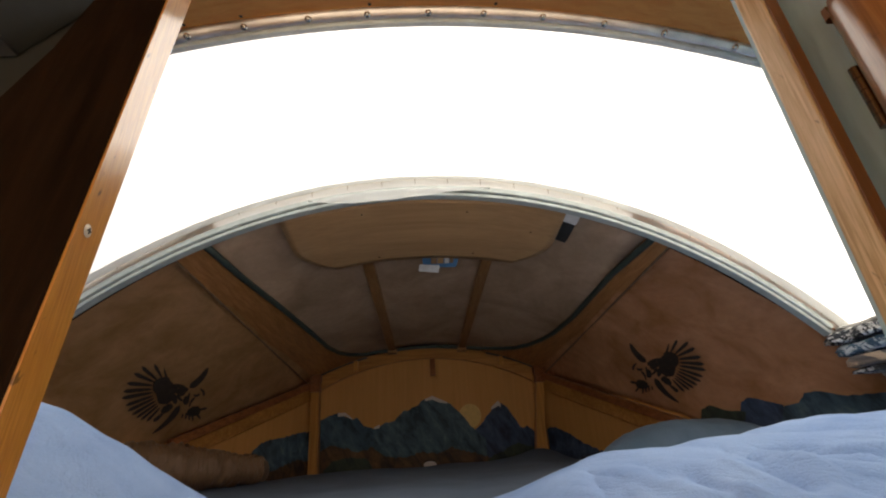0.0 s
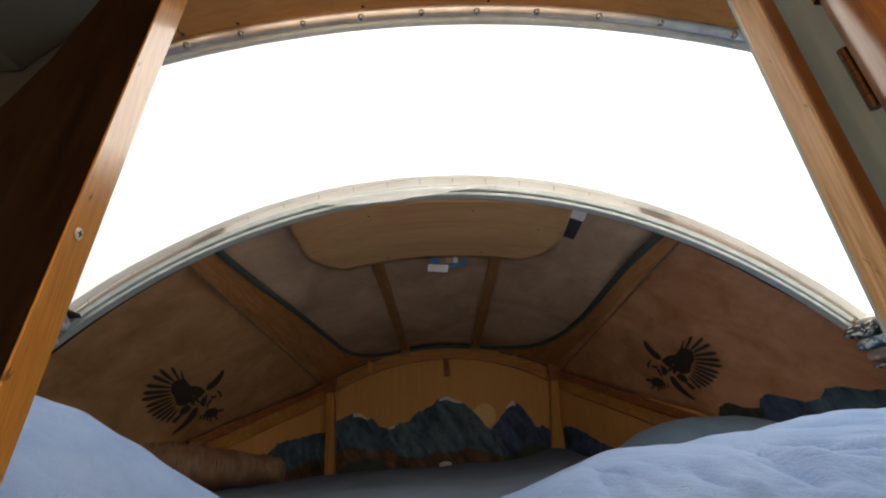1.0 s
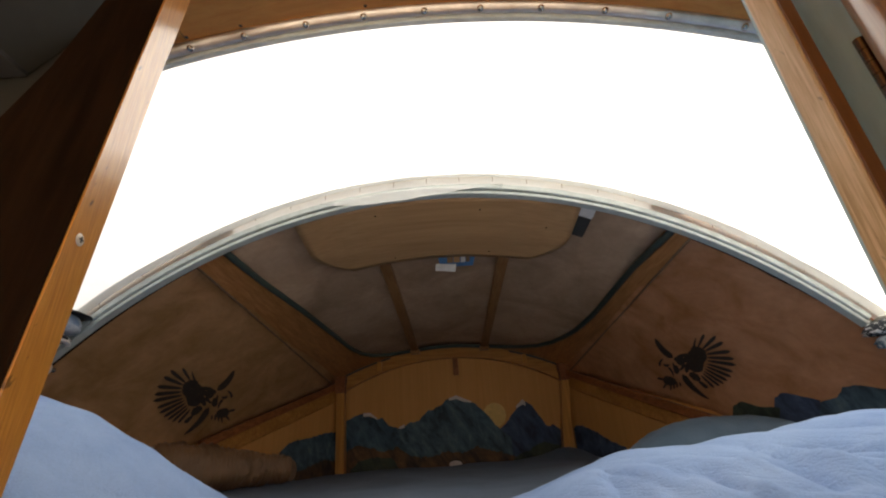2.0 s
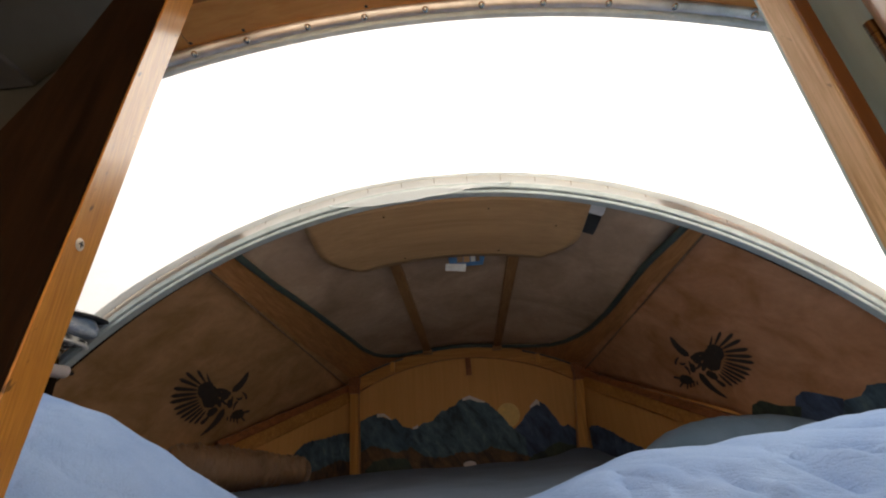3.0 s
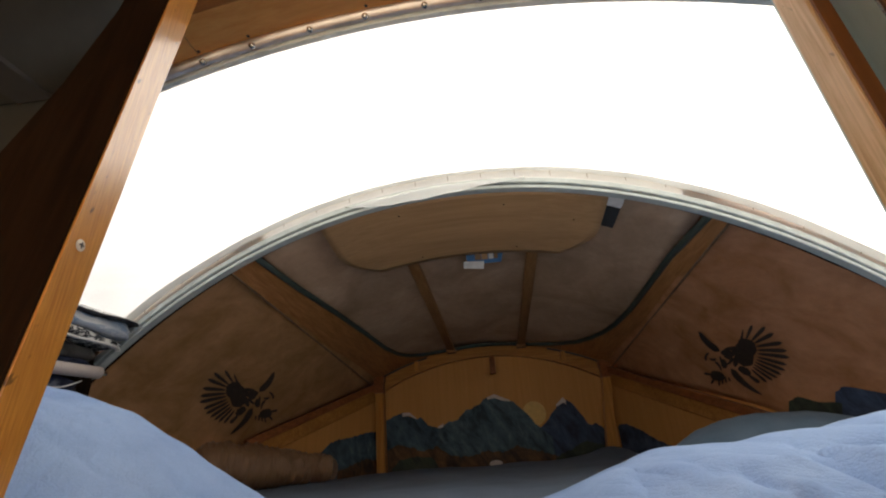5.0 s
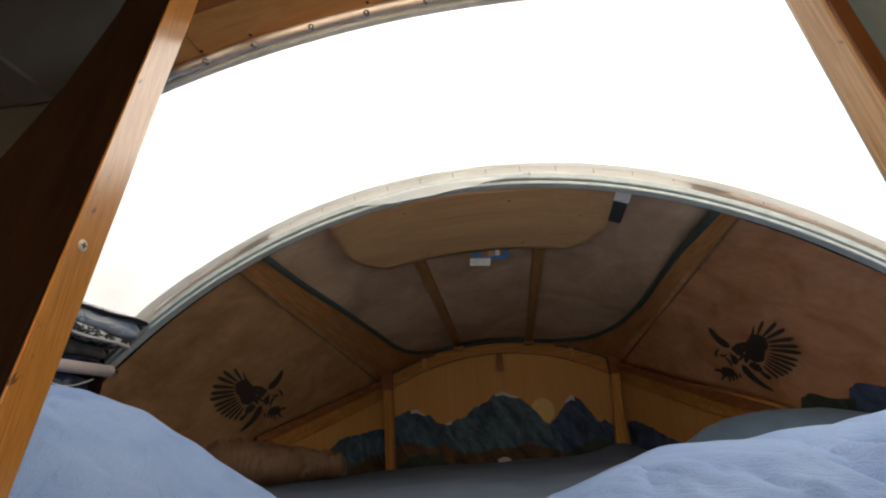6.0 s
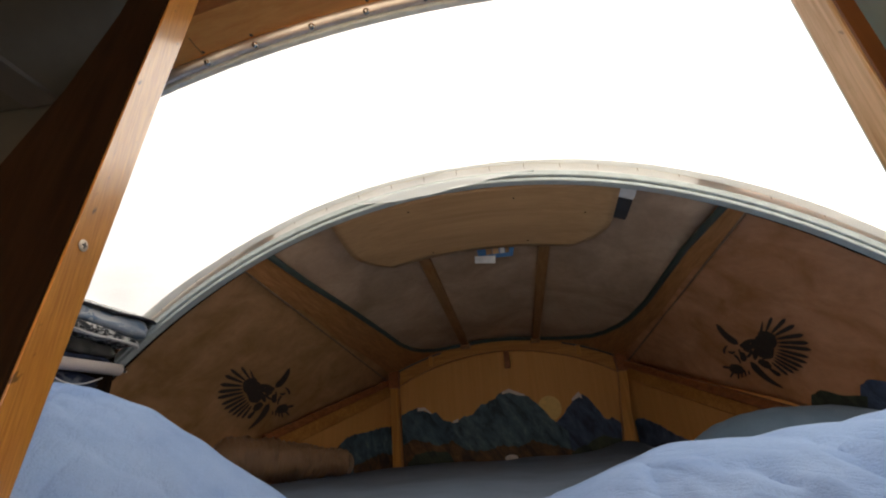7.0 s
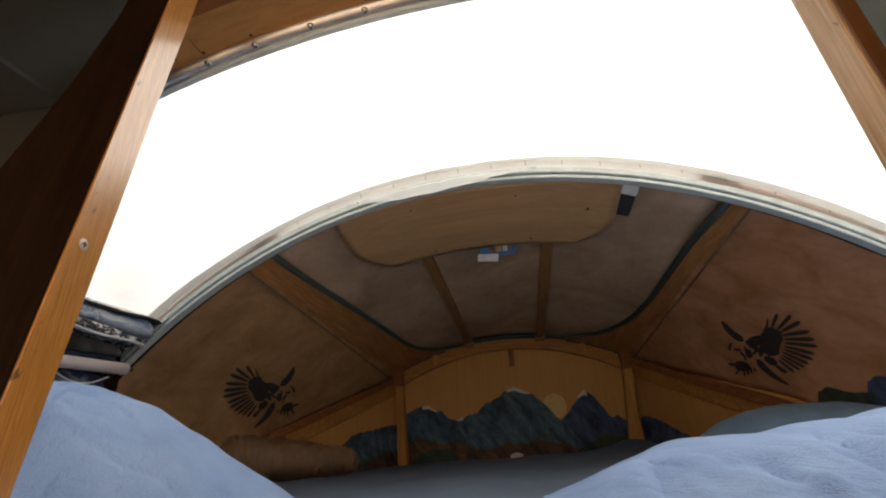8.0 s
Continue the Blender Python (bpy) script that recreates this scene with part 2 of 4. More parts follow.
def hull_box(lo, hi, bevel=0.003, segments=2):
    bm = bmesh.new()
    bmesh.ops.create_cube(bm, size=1)
    for v in bm.verts:
        v.co = Vector([lo[i] + (v.co[i] + 0.5) * (hi[i] - lo[i]) for i in range(3)])
    if bevel:
        bmesh.ops.bevel(bm, geom=bm.edges[:], offset=bevel, segments=segments, affect="EDGES", profile=0.6)
    return bm


def grid(rows, thick=0.0, closed=False):
    """A sheet through rows of points, given a thickness along its normals."""
    bm = bmesh.new()
    vs = [[bm.verts.new(p) for p in row] for row in rows]
    for a, b in zip(vs, vs[1:]):
        n = len(a)
        for i in range(n if closed else n - 1):
            j = (i + 1) % n
            bm.faces.new((a[i], a[j], b[j], b[i]))
    bmesh.ops.recalc_face_normals(bm, faces=bm.faces)
    if thick:
        bmesh.ops.solidify(bm, geom=bm.faces[:], thickness=thick)
    return bm


def shell(front, back):
    """A solid sheet between two matching sets of rows."""
    bm = bmesh.new()
    f = [[bm.verts.new(p) for p in row] for row in front]
    b = [[bm.verts.new(p) for p in row] for row in back]
    for vs in (f, b):
        for p, q in zip(vs, vs[1:]):
            for i in range(len(p) - 1):
                bm.faces.new((p[i], p[i + 1], q[i + 1], q[i]))
    def rim(vs):
        return vs[0] + [r[-1] for r in vs[1:]] + vs[-1][-2::-1] + [r[0] for r in vs[-2:0:-1]]
    fr, br = rim(f), rim(b)
    for i in range(len(fr)):
        j = (i + 1) % len(fr)
        bm.faces.new((fr[i], fr[j], br[j], br[i]))
    return bm


def moved(rows, by):
    return [[Vector(p) + Vector(by) for p in row] for row in rows]


def swept(path, profile, side=None, caps=True):
    """A profile of (out, up) offsets carried along a path. side: a fixed direction for 'out', else it is level."""
    path = [Vector(p) for p in path]
    rows = []
    for i, p in enumerate(path):
        d = (path[min(i + 1, len(path) - 1)] - path[max(i - 1, 0)]).normalized()
        out = Vector(side) if side else d.cross(Vector((0, 0, 1)))
        out = (out - d * out.dot(d)).normalized()
        up = out.cross(d).normalized()
        if up.z < 0:
            up = -up
        rows.append([p + out * a + up * b for a, b in profile])
    bm = grid(rows, 0, True)
    if caps:
        bm.verts.ensure_lookup_table()
        n = len(profile)
        bm.faces.new(bm.verts[:n])
        bm.faces.new(bm.verts[len(bm.verts) - n:])
    return bm


def rect(a0, a1, b0, b1, r=0.0):
    if not r:
        return [(a0, b0), (a1, b0), (a1, b1), (a0, b1)]
    return [(a0 + r, b0), (a1 - r, b0), (a1, b0 + r), (a1, b1 - r), (a1 - r, b1), (a0 + r, b1), (a0, b1 - r), (a0, b0 + r)]


def ring(r, n=10):
    return [(r * math.cos(2 * math.pi * i / n), r * math.sin(2 * math.pi * i / n)) for i in range(n)]


def slab(points, thick, direction):
    """A flat outline (3D points) pushed out along a direction."""
    d = Vector(direction) * thick
    bm = bmesh.new()
    a = [bm.verts.new(p) for p in points]
    b = [bm.verts.new(Vector(p) + d) for p in points]
    n = len(a)
    bm.faces.new(a)
    bm.faces.new(b[::-1])
    for i in range(n):
        bm.faces.new((a[i], b[i], b[(i + 1) % n], a[(i + 1) % n]))
    return bm


def lerp(a, b, s):
    return Vector(a).lerp(Vector(b), s)


# ---------------------------------------------------------------- the shape of the roof
R = 1.45                 # radius of the arched roof
ARCH_Y, FRONT_Y, REAR_Y = 1.05, 2.50, 0.455


def bow(x, top, cx=-0.01, r=R):
    """Height of a roof bow of radius r at x."""
    return top - r + math.sqrt(max(r * r - (x - cx) ** 2, 0.0))


def roof_top(y):
    """Crown of the alcove ceiling, which falls towards the front."""
    return 2.055 - 0.128 * (y - ARCH_Y)


def bow_path(y, top, x0, x1, n=48, r=R, cx=-0.01):
    return [(x0 + (x1 - x0) * i / n, y, bow(x0 + (x1 - x0) * i / n, top, cx, r)) for i in range(n + 1)]


def loft(side, s, v):
    """A point of the sloping side panel of the alcove: s from the roof beam down, v from the arch to the front."""
    x = side * (0.60 + 0.65 * s)
    a = Vector((x, ARCH_Y, bow(x, 2.055)))
    c, d, k = (Vector((0.635, 2.5, 1.69)), Vector((0.23, -0.57, -0.2)), 1.42) if side > 0 else (Vector((-0.635, 2.5, 1.695)), Vector((-0.233, -0.43, -0.171)), 1.645)
    e = c + d * k
    f = e + Vector((side * 0.06, -0.15, -0.09))
    b = c.lerp(e, s / 0.8) if s < 0.8 else e.lerp(f, (s - 0.8) / 0.2)
    return a.lerp(b, v)


def loft_in(side, s, v, lift):
    """The same, lifted off the panel towards the inside."""
    p = loft(side, s, v)
    n = (loft(side, s + 0.01, v) - p).cross(loft(side, s, v + 0.01) - p).normalized()
    if n.z > 0:
        n = -n
    return p + n * lift


# ---------------------------------------------------------------- the structure
def structure(name, bm, mat, label, smooth=False):
    return tagged(part(name, bm, mat, None, label, smooth), "", "structure", "", "structure")


BED_Z = 1.25
# ceilings
alcove_rows = [[(-0.645 + 1.29 * i / 32, y, bow(-0.645 + 1.29 * i / 32, roof_top(y))) for i in range(33)] for y in [ARCH_Y + 0.02 + (FRONT_Y + 0.01 - ARCH_Y) * j / 12 for j in range(13)]]
structure("ceiling_alcove", shell(alcove_rows, moved(alcove_rows, (0, 0, 0.02))), GREY_WASH, "grey-brown washed curved plywood ceiling over the bed", True)
rear_rows = [[(-1.25 + 2.5 * i / 48, y, bow(-1.25 + 2.5 * i / 48, 2.011, 0.0)) for i in range(49)] for y in (-1.6, -0.8, 0.0, 0.440)]
structure("ceiling_rear", shell(rear_rows, moved(rear_rows, (0, 0, 0.06))), PLY, "orange varnished plywood ceiling of the arched roof", True)
for side, name in ((-1, "wall_slope_1"), (1, "wall_slope_2")):
    structure(name, shell(*[[[loft_in(side, i / 40 * 1.04 - 0.02, j / 16, lift - (0.012 if i < 5 else 0.0)) for i in range(41)] for j in range(17)] for lift in (0.0, -0.018)]),
              ROSE_WASH if side > 0 else OCHRE_WASH, "rose-brown washed sloping side panel with painted hills" if side > 0 else "ochre-brown washed sloping side panel over the bed", True)
# front wall and the slanting walls beside it
structure("wall_front", slab([(-0.66, FRONT_Y, 1.0), (0.66, FRONT_Y, 1.0)] + [(x, FRONT_Y, bow(x, roof_top(FRONT_Y) + 0.01)) for x in [0.66 - 1.32 * i / 24 for i in range(25)]],
                             0.02, (0, 1, 0)), WALL_PLY, "varnished plywood front wall with a painted mountain scene")


def slant(side):
    c, d, k = (Vector((0.635, 2.5, 1.69)), Vector((0.23, -0.57, -0.2)), 1.42) if side > 0 else (Vector((-0.635, 2.5, 1.695)), Vector((-0.233, -0.43, -0.171)), 1.645)
    return c, d, k


for side, name in ((-1, "wall_slant_1"), (1, "wall_slant_2")):
    c, d, k = slant(side)
    e = c + d * k
    f = e + Vector((side * 0.06, -0.15, -0.09))
    g = Vector((side * 1.25, ARCH_Y, 1.30))
    pts = [c, e, f, g]
    rows = [[p + Vector((0, 0, 0.004)) for p in pts], [Vector((p.x, p.y, 1.0)) for p in pts]]
    structure(name, shell(rows, moved(rows, Vector((side * 0.9, 0.35, 0)) * 0.015)), WALL_PLY, "varnished plywood wall slanting back from the front wall")

# closing walls and floor of the living part behind the camera
# floor out of view, pale so that it throws light up into the aisle
structure("floor", hull_box((-1.3, -1.7, -0.04), (1.3, 1.07, 0.0), 0), FLOOR_PINE, "unseen pine floor, kept pale to bounce light")
LIGHT_GAP_REAR = (-1.05, 1.10, 0.0, 1.92)
# ground added out of view as a pale bounce below the openings
structure("ground", slab([(400 * math.cos(2 * math.pi * i / 48), 400 * math.sin(2 * math.pi * i / 48), -0.75) for i in range(48)], 0.05, (0, 0, -1)), GROUND, "unseen sandy ground outside the camper, added to bounce light")


def joined(*pieces):
    """Several blocks as one mesh."""
    bm = bmesh.new()
    for piece in pieces:
        me = bpy.data.meshes.new("piece")
        piece.to_mesh(me)
        piece.free()
        bm.from_mesh(me)
        bpy.data.meshes.remove(me)
    return bm


# the rear wall, out of view, has an opening added to let in light
structure("wall_rear", joined(hull_box((-1.3, -1.64, 0.0), (LIGHT_GAP_REAR[0], -1.6, 2.1), 0), hull_box((LIGHT_GAP_REAR[1], -1.64, 0.0), (1.3, -1.6, 2.1), 0), hull_box((LIGHT_GAP_REAR[0], -1.64, LIGHT_GAP_REAR[3]), (LIGHT_GAP_REAR[1], -1.6, 2.1), 0)),
          PALE_PAINT, "plain pale painted rear wall with an opening added for light")
# the side walls behind the camera have unseen openings added to light the aisle
LIGHT_GAP_1 = (-0.40, 0.22, 0.40, 1.315)
structure("wall_side_1", joined(hull_box((-1.29, -1.6, 0.0), (-1.25, LIGHT_GAP_1[0], 1.345), 0), hull_box((-1.29, LIGHT_GAP_1[1], 0.0), (-1.25, 1.06, 1.345), 0),
                                hull_box((-1.29, LIGHT_GAP_1[0], 0.0), (-1.25, LIGHT_GAP_1[1], LIGHT_GAP_1[2]), 0), hull_box((-1.29, LIGHT_GAP_1[0], LIGHT_GAP_1[3]), (-1.25, LIGHT_GAP_1[1], 1.345), 0)), PALE_PAINT, "plain pale painted side wall with an opening added for light")
# second unseen side opening, added to brighten the rear ceiling and left duvet
LIGHT_GAP_2 = (-1.56, -0.42, 0.30, 1.325)
structure("wall_side_2", joined(hull_box((1.25, -1.6, 0.0), (1.29, LIGHT_GAP_2[0], 1.345), 0), hull_box((1.25, LIGHT_GAP_2[1], 0.0), (1.29, 1.06, 1.345), 0),
                                hull_box((1.25, LIGHT_GAP_2[0], 0.0), (1.29, LIGHT_GAP_2[1], LIGHT_GAP_2[2]), 0), hull_box((1.25, LIGHT_GAP_2[0], LIGHT_GAP_2[3]), (1.29, LIGHT_GAP_2[1], 1.345), 0)), PALE_PAINT, "plain pale painted side wall with an opening added for light")
for side, name in ((-1, "wall_filler_1"), (1, "wall_filler_2")):
    a, b = sorted((side * 1.0, side * 1.31))
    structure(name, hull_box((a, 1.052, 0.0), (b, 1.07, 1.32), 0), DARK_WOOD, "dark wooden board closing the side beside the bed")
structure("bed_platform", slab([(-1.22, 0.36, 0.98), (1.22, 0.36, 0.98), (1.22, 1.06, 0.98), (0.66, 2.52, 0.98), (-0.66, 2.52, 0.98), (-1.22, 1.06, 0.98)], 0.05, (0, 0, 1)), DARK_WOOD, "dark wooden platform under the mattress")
structure("bed_front", hull_box((-1.22, 0.37, 0.0), (1.22, 0.39, 0.98), 0.002), PALE_PINE, "pine panel under the bed platform")

# ---------------------------------------------------------------- canvas roof between the two bows
canvas = thing("canvas_roof", "white translucent canvas stretched over the arched roof", "canvas roof", (0, 0.75, 2.05), "", "structure")


def canvas_z(x, y):
    t = (y - REAR_Y) / (ARCH_Y - REAR_Y)
    sag = -0.012 * math.sin(math.pi * min(max(t, 0), 1))
    ripple = 0.004 * noise.noise(Vector((x * 5, y * 4, 3.0))) + 0.0025 * math.sin((x * 0.8 + y) * 38) * max(0, abs(x) - 0.55)
    return bow(x, 2.075 + 0.012 * t) + sag + ripple


under(canvas, part("sheet", grid([[(-0.975 + 2.09 * i / 120, y, canvas_z(-0.975 + 2.09 * i / 120, y)) for i in range(121)]
                                  for y in [0.447 + (1.056 - 0.447) * j / 36 for j in range(37)]]), CANVAS, None, "", True))
# cream hem rolled round the front bow
hem_path = [(x, 1.062 + 0.004 * noise.noise(Vector((x * 9, 0, 0))), z + 0.045 + 0.012 * min(1, abs(x) / 0.6) ** 2 + 0.005 * noise.noise(Vector((x * 7, 5, 0))))
            for x, y, z in bow_path(ARCH_Y, 2.027, -1.0, 1.16, 110)]
hem_rows = [[(x, y - 0.013 * math.cos(radians(a)), z + (0.036 + 0.010 * min(1.0, max(0.0, x / 0.5))) * math.sin(radians(a))) for x, y, z in hem_path] for a in (80, 55, 30, 5, -20, -45, -70)]
under(canvas, part("hem", grid(hem_rows), HEM, None, "cream rolled canvas hem", True))
for i in range(22):
    x, y, z = hem_path[4 + i * 5]
    under(canvas, part("pucker", swept([(x + 0.002 * math.sin(i), y - 0.0135 - 0.0006 * math.cos(k), z + 0.012 - 0.006 * k) for k in range(4)], ring(0.0007, 5), (1, 0, 0)), BROWN_LINE, None, "short stitched pucker"))
band_rows = [[(x, 1.062 - (0.034 + 0.012 * min(1, abs(x) / 0.7) + 0.003 * noise.noise(Vector((x * 8, 1, 0)))) * k / 3, canvas_z(x, 1.066) - 0.004 - 0.0015 * k) for x in [-0.97 + 2.08 * i / 100 for i in range(101)]] for k in range(4)]
under(canvas, part("hem_band", grid(band_rows, 0.0), DOUBLE_CANVAS, None, "sewn double edge of the canvas", True))
# thin see-through flap hanging off the hem
flap_rows = []
for j in range(4):
    row = []
    for i in range(25):
        x = -0.34 + 0.52 * i / 24
        drop = 0.042 * math.sin(math.pi * min(1, (i / 24) ** 0.75)) * j / 3
        row.append((x, 1.038 - 0.004 * j + 0.002 * math.sin(i * 1.3), bow(x, 2.046) - drop))
    flap_rows.append(row)
FILM, _n, _l, _b = material("clear_film", 0.35)
_b.inputs["Base Color"].default_value = (0.8, 0.82, 0.82, 1)
_b.inputs["Alpha"].default_value = 0.42
under(canvas, part("flap", grid(flap_rows), FILM, None, "thin clear plastic flap", True))

# the front bow: three grey strips with a dark groove
front_bow = thing("front_roof_bow", "grey-green painted roof bow at the edge of the canvas", "roof bow", (0, ARCH_Y, 2.03), "", "structure")
for nm, mat, top, y0, y1, h in (("lower_strip", GREY_RAIL, 2.024, 1.046, 1.072, 0.010), ("groove", GREY_DARK, 2.033, 1.052, 1.075, 0.006), ("upper_strip", GREY_RAIL, 2.038, 1.040, 1.075, 0.016)):
    under(front_bow, part(nm, swept(bow_path(0.5 * (y0 + y1), top, -1.08, 1.045, 72), rect(-0.5 * (y1 - y0), 0.5 * (y1 - y0), 0, h, 0.002), (0, 1, 0)), mat, None, "", False))
under(front_bow, part("backing", swept(bow_path(1.085, 2.042, -1.22, 1.06, 72), rect(-0.012, 0.012, 0, 0.012), (0, 1, 0)), DARK_WOOD, None, "dark wooden backing of the bow"))

# the rear bow: lip, metal strip and round-headed bolts under the plywood ceiling
rear_bow = thing("rear_roof_bow", "metal strip with round bolts along the plywood roof edge", "roof bow", (0, REAR_Y, 2.03), "", "structure")
under(rear_bow, part("lip", swept(bow_path(0.4525, 1.994, -1.0, 1.0, 60, R, 0.005), rect(-0.0055, 0.0055, 0, 0.085, 0.0015), (0, 1, 0)), PALE_RAIL, None, "grey-green edge lip"))
strip_rows = [bow_path(yy, tt, -1.0, 1.0, 60, R, 0.005) for yy, tt in ((0.4468, 2.006), (0.4462, 2.0005), (0.4435, 1.9990), (0.4390, 2.0005), (0.4345, 2.0045), (0.4318, 2.0085))]
under(rear_bow, part("strip", shell(strip_rows, moved(strip_rows, (0, 0.0005, 0.012))), ALUMINIUM, None, "worn metal edge strip", True))


def dome(r, h, n=12, rings=3):
    bm = bmesh.new()
    rows = []
    for j in range(rings + 1):
        a = 0.5 * math.pi * j / (rings + 0.35)
        rows.append([bm.verts.new((r * math.cos(a) * math.cos(2 * math.pi * i / n), r * math.cos(a) * math.sin(2 * math.pi * i / n), h * math.sin(a))) for i in range(n)])
    for p, q in zip(rows, rows[1:]):
        for i in range(n):
            bm.faces.new((p[i], p[(i + 1) % n], q[(i + 1) % n], q[i]))
    bm.faces.new(rows[-1])
    return bm


def placed(ob, at, normal):
    ob.rotation_mode = "QUATERNION"
    ob.rotation_quaternion = Vector(normal).to_track_quat("Z", "Y")
    ob.location = at
    return ob


bolt_mesh = None
for x in (-0.80, -0.70, -0.60, -0.497, -0.394, -0.308, -0.206, -0.109, -0.006, 0.089, 0.191, 0.296, 0.397, 0.512, 0.615, 0.715, 0.81):
    if bolt_mesh is None:
        ob = part("bolt", dome(0.0056, 0.0042), STEEL, None, "", True)
        bolt_mesh = ob.data
    else:
        ob = new("bolt", bolt_mesh)
    x = -0.038 + (x + 0.038) * 0.938
    placed(ob, Vector((x, 0.4375, bow(x, 2.001, 0.005))) - Vector(rear_bow.location), (0, -0.35, -0.94))
    ob.parent = rear_bow

dot_mesh = None
for x, y in ((-0.50, 0.424), (-0.415, 0.418), (-0.373, 0.426), (-0.293, 0.427), (-0.1, 0.427), (0.1, 0.426)):
    if dot_mesh is None:
        ob = part("screw", dome(0.0028, 0.0012, 8, 2), BLACK, None, "dark countersunk screw")
        dot_mesh = ob.data
    else:
        ob = new("screw", dot_mesh)
    placed(ob, Vector((x, y, bow(x, 2.0105, 0.0))) - Vector(rear_bow.location), (0, 0, -1))
    ob.parent = rear_bow
under(rear_bow, part("split", swept([(-0.376 + 0.0006 * math.sin(i * 1.7), 0.396 + 0.034 * i / 6, bow(-0.376, 2.0105, 0.0) - 0.0004) for i in range(7)], rect(-0.0003, 0.0003, -0.0004, 0.0004)), BROWN_LINE, None, "thin dark split in the plywood"))
batten_rows = [[(-1.2 + 2.4 * i / 48, y, bow(-1.2 + 2.4 * i / 48, 2.011, 0.0) - 0.010) for i in range(49)] for y in (0.10, 0.24, 0.364)]
structure("ceiling_batten", shell(batten_rows, moved(batten_rows, (0, 0, 0.0095))), RED_PLY, "second red-brown plywood sheet lapped under the ceiling", True)

# ---------------------------------------------------------------- roof timbers of the alcove
def beam(name, label, path, width, depth, mat, group):
    """A flat timber along a path under the ceiling; width across, depth downwards."""
    t = thing(name, label, "roof beam", path[0], group)
    under(t, part("timber", swept(path, rect(-width / 2, width / 2, -depth, 0, 0.002)), mat))
    return t


def along(x0, x1, lift, y0=1.07, y1=2.49, n=12):
    out = []
    for i in range(n + 1):
        y = y0 + (y1 - y0) * i / n
        x = x0 + (x1 - x0) * i / n
        out.append((x, y, bow(x, roof_top(y)) - lift))
    return out


def trim_x(side, y):
    """Across position of the ceiling panel's rounded edge at y."""
    line = [(1.07, 0.625), (1.3, 0.602), (1.6, 0.560), (1.9, 0.523), (2.15, 0.494), (2.28, 0.462), (2.36, 0.42), (2.42, 0.36), (2.455, 0.28), (2.47, 0.20)]
    if side > 0:
        line = [(1.07, 0.655), (1.33, 0.628), (1.75, 0.612), (1.95, 0.590), (2.07, 0.566), (2.2, 0.525), (2.3, 0.475), (2.38, 0.40), (2.44, 0.30), (2.47, 0.20)]
    return side * spline(line, y)


def spline(points, x):
    """Height through (x, z) points."""
    if x <= points[0][0]:
        return points[0][1]
    for (a, za), (b, zb) in zip(points, points[1:]):
        if x <= b:
            return za + (zb - za) * (x - a) / (b - a)
    return points[-1][1]


EDGE_Y = [1.075 + (2.2 - 1.075) * i / 18 for i in range(19)] + [2.2 + 0.27 * math.sin(0.5 * math.pi * i / 12) for i in range(1, 13)]
for side in (-1, 1):
    t = thing("side_roof_beam", "wide flat brown pine beam edging the curved ceiling", "roof beam", (side * 0.63, 1.075, 1.9), "wide roof beams")
    top, low = [], []
    for y in EDGE_Y:
        x0, x1 = trim_x(side, y), side * (0.70 - 0.04 * (y - 1.07) / 1.4)
        line = [(x0 + (x1 - x0) * i / 6, y) for i in range(7)]
        top.append([(x, yy, bow(x, roof_top(yy)) + 0.002) for x, yy in line])
        low.append([(x, yy, bow(x, roof_top(yy)) - 0.016) for x, yy in line])
    under(t, part("timber", shell(low, top), PINE_Y))
    # strip drawn where only a soft edge shadow lies beside the beam
    under(t, part("shadow_line", swept([(side * (0.697 - 0.04 * (y - 1.07) / 1.4), y, bow(side * 0.697, roof_top(y)) - 0.0165) for y in EDGE_Y], ring(0.0036, 6)), BROWN_LINE, None, "dark brown strip standing for the shadow along the beam", True))
beam("narrow_roof_beam", "narrow brown pine beam under the grey ceiling", along(-0.225, -0.195, 0.0), 0.04, 0.022, DIM_PINE, "narrow roof beams")
beam("narrow_roof_beam", "narrow brown pine beam under the grey ceiling", along(0.225, 0.20, 0.0), 0.04, 0.022, DIM_PINE, "narrow roof beams")

for x in (-0.195, 0.20):
    t = thing("beam_block", "small brown pine block under the end of a roof beam", "wood block", (x, 2.455, 1.83), "beam end blocks")
    under(t, part("block", hull_box((x - 0.026, 2.442, bow(x, roof_top(2.47)) - 0.034), (x + 0.026, 2.478, bow(x, roof_top(2.47)) - 0.012), 0.003), DIM_PINE))

# dark green trim round the ceiling panel, rounded at the front corners
trim_path = [(trim_x(-1, y), y) for y in EDGE_Y] + [(-0.2 + 0.4 * i / 8, 2.472) for i in range(1, 8)] + [(trim_x(1, y), y) for y in reversed(EDGE_Y)]
structure("ceiling_trim", swept([(x, y, bow(x, roof_top(y)) - 0.012) for x, y in trim_path], ring(0.0105, 8)), GREEN_CORD, "dark green rubber trim round the ceiling panel", True)
for side, name in ((-1, "ceiling_trim_1"), (1, "ceiling_trim_2")):
    structure(name, swept([(side * (0.34 + 0.28 * i / 6), 2.474, bow(side * (0.34 + 0.28 * i / 6), roof_top(2.474)) - 0.018) for i in range(7)], ring(0.006, 8)), GREEN_CORD, "dark green rubber trim along the front rib", True)

# arched rib on the front wall, with blocks and two studs
rib = thing("front_rib", "curved pine rib following the top of the front wall", "roof rib", (0, 2.48, 1.8))
top_edge = [(x, 2.482, bow(x, roof_top(FRONT_Y) - 0.005)) for x in [-0.63 + 1.26 * i / 40 for i in range(41)]]
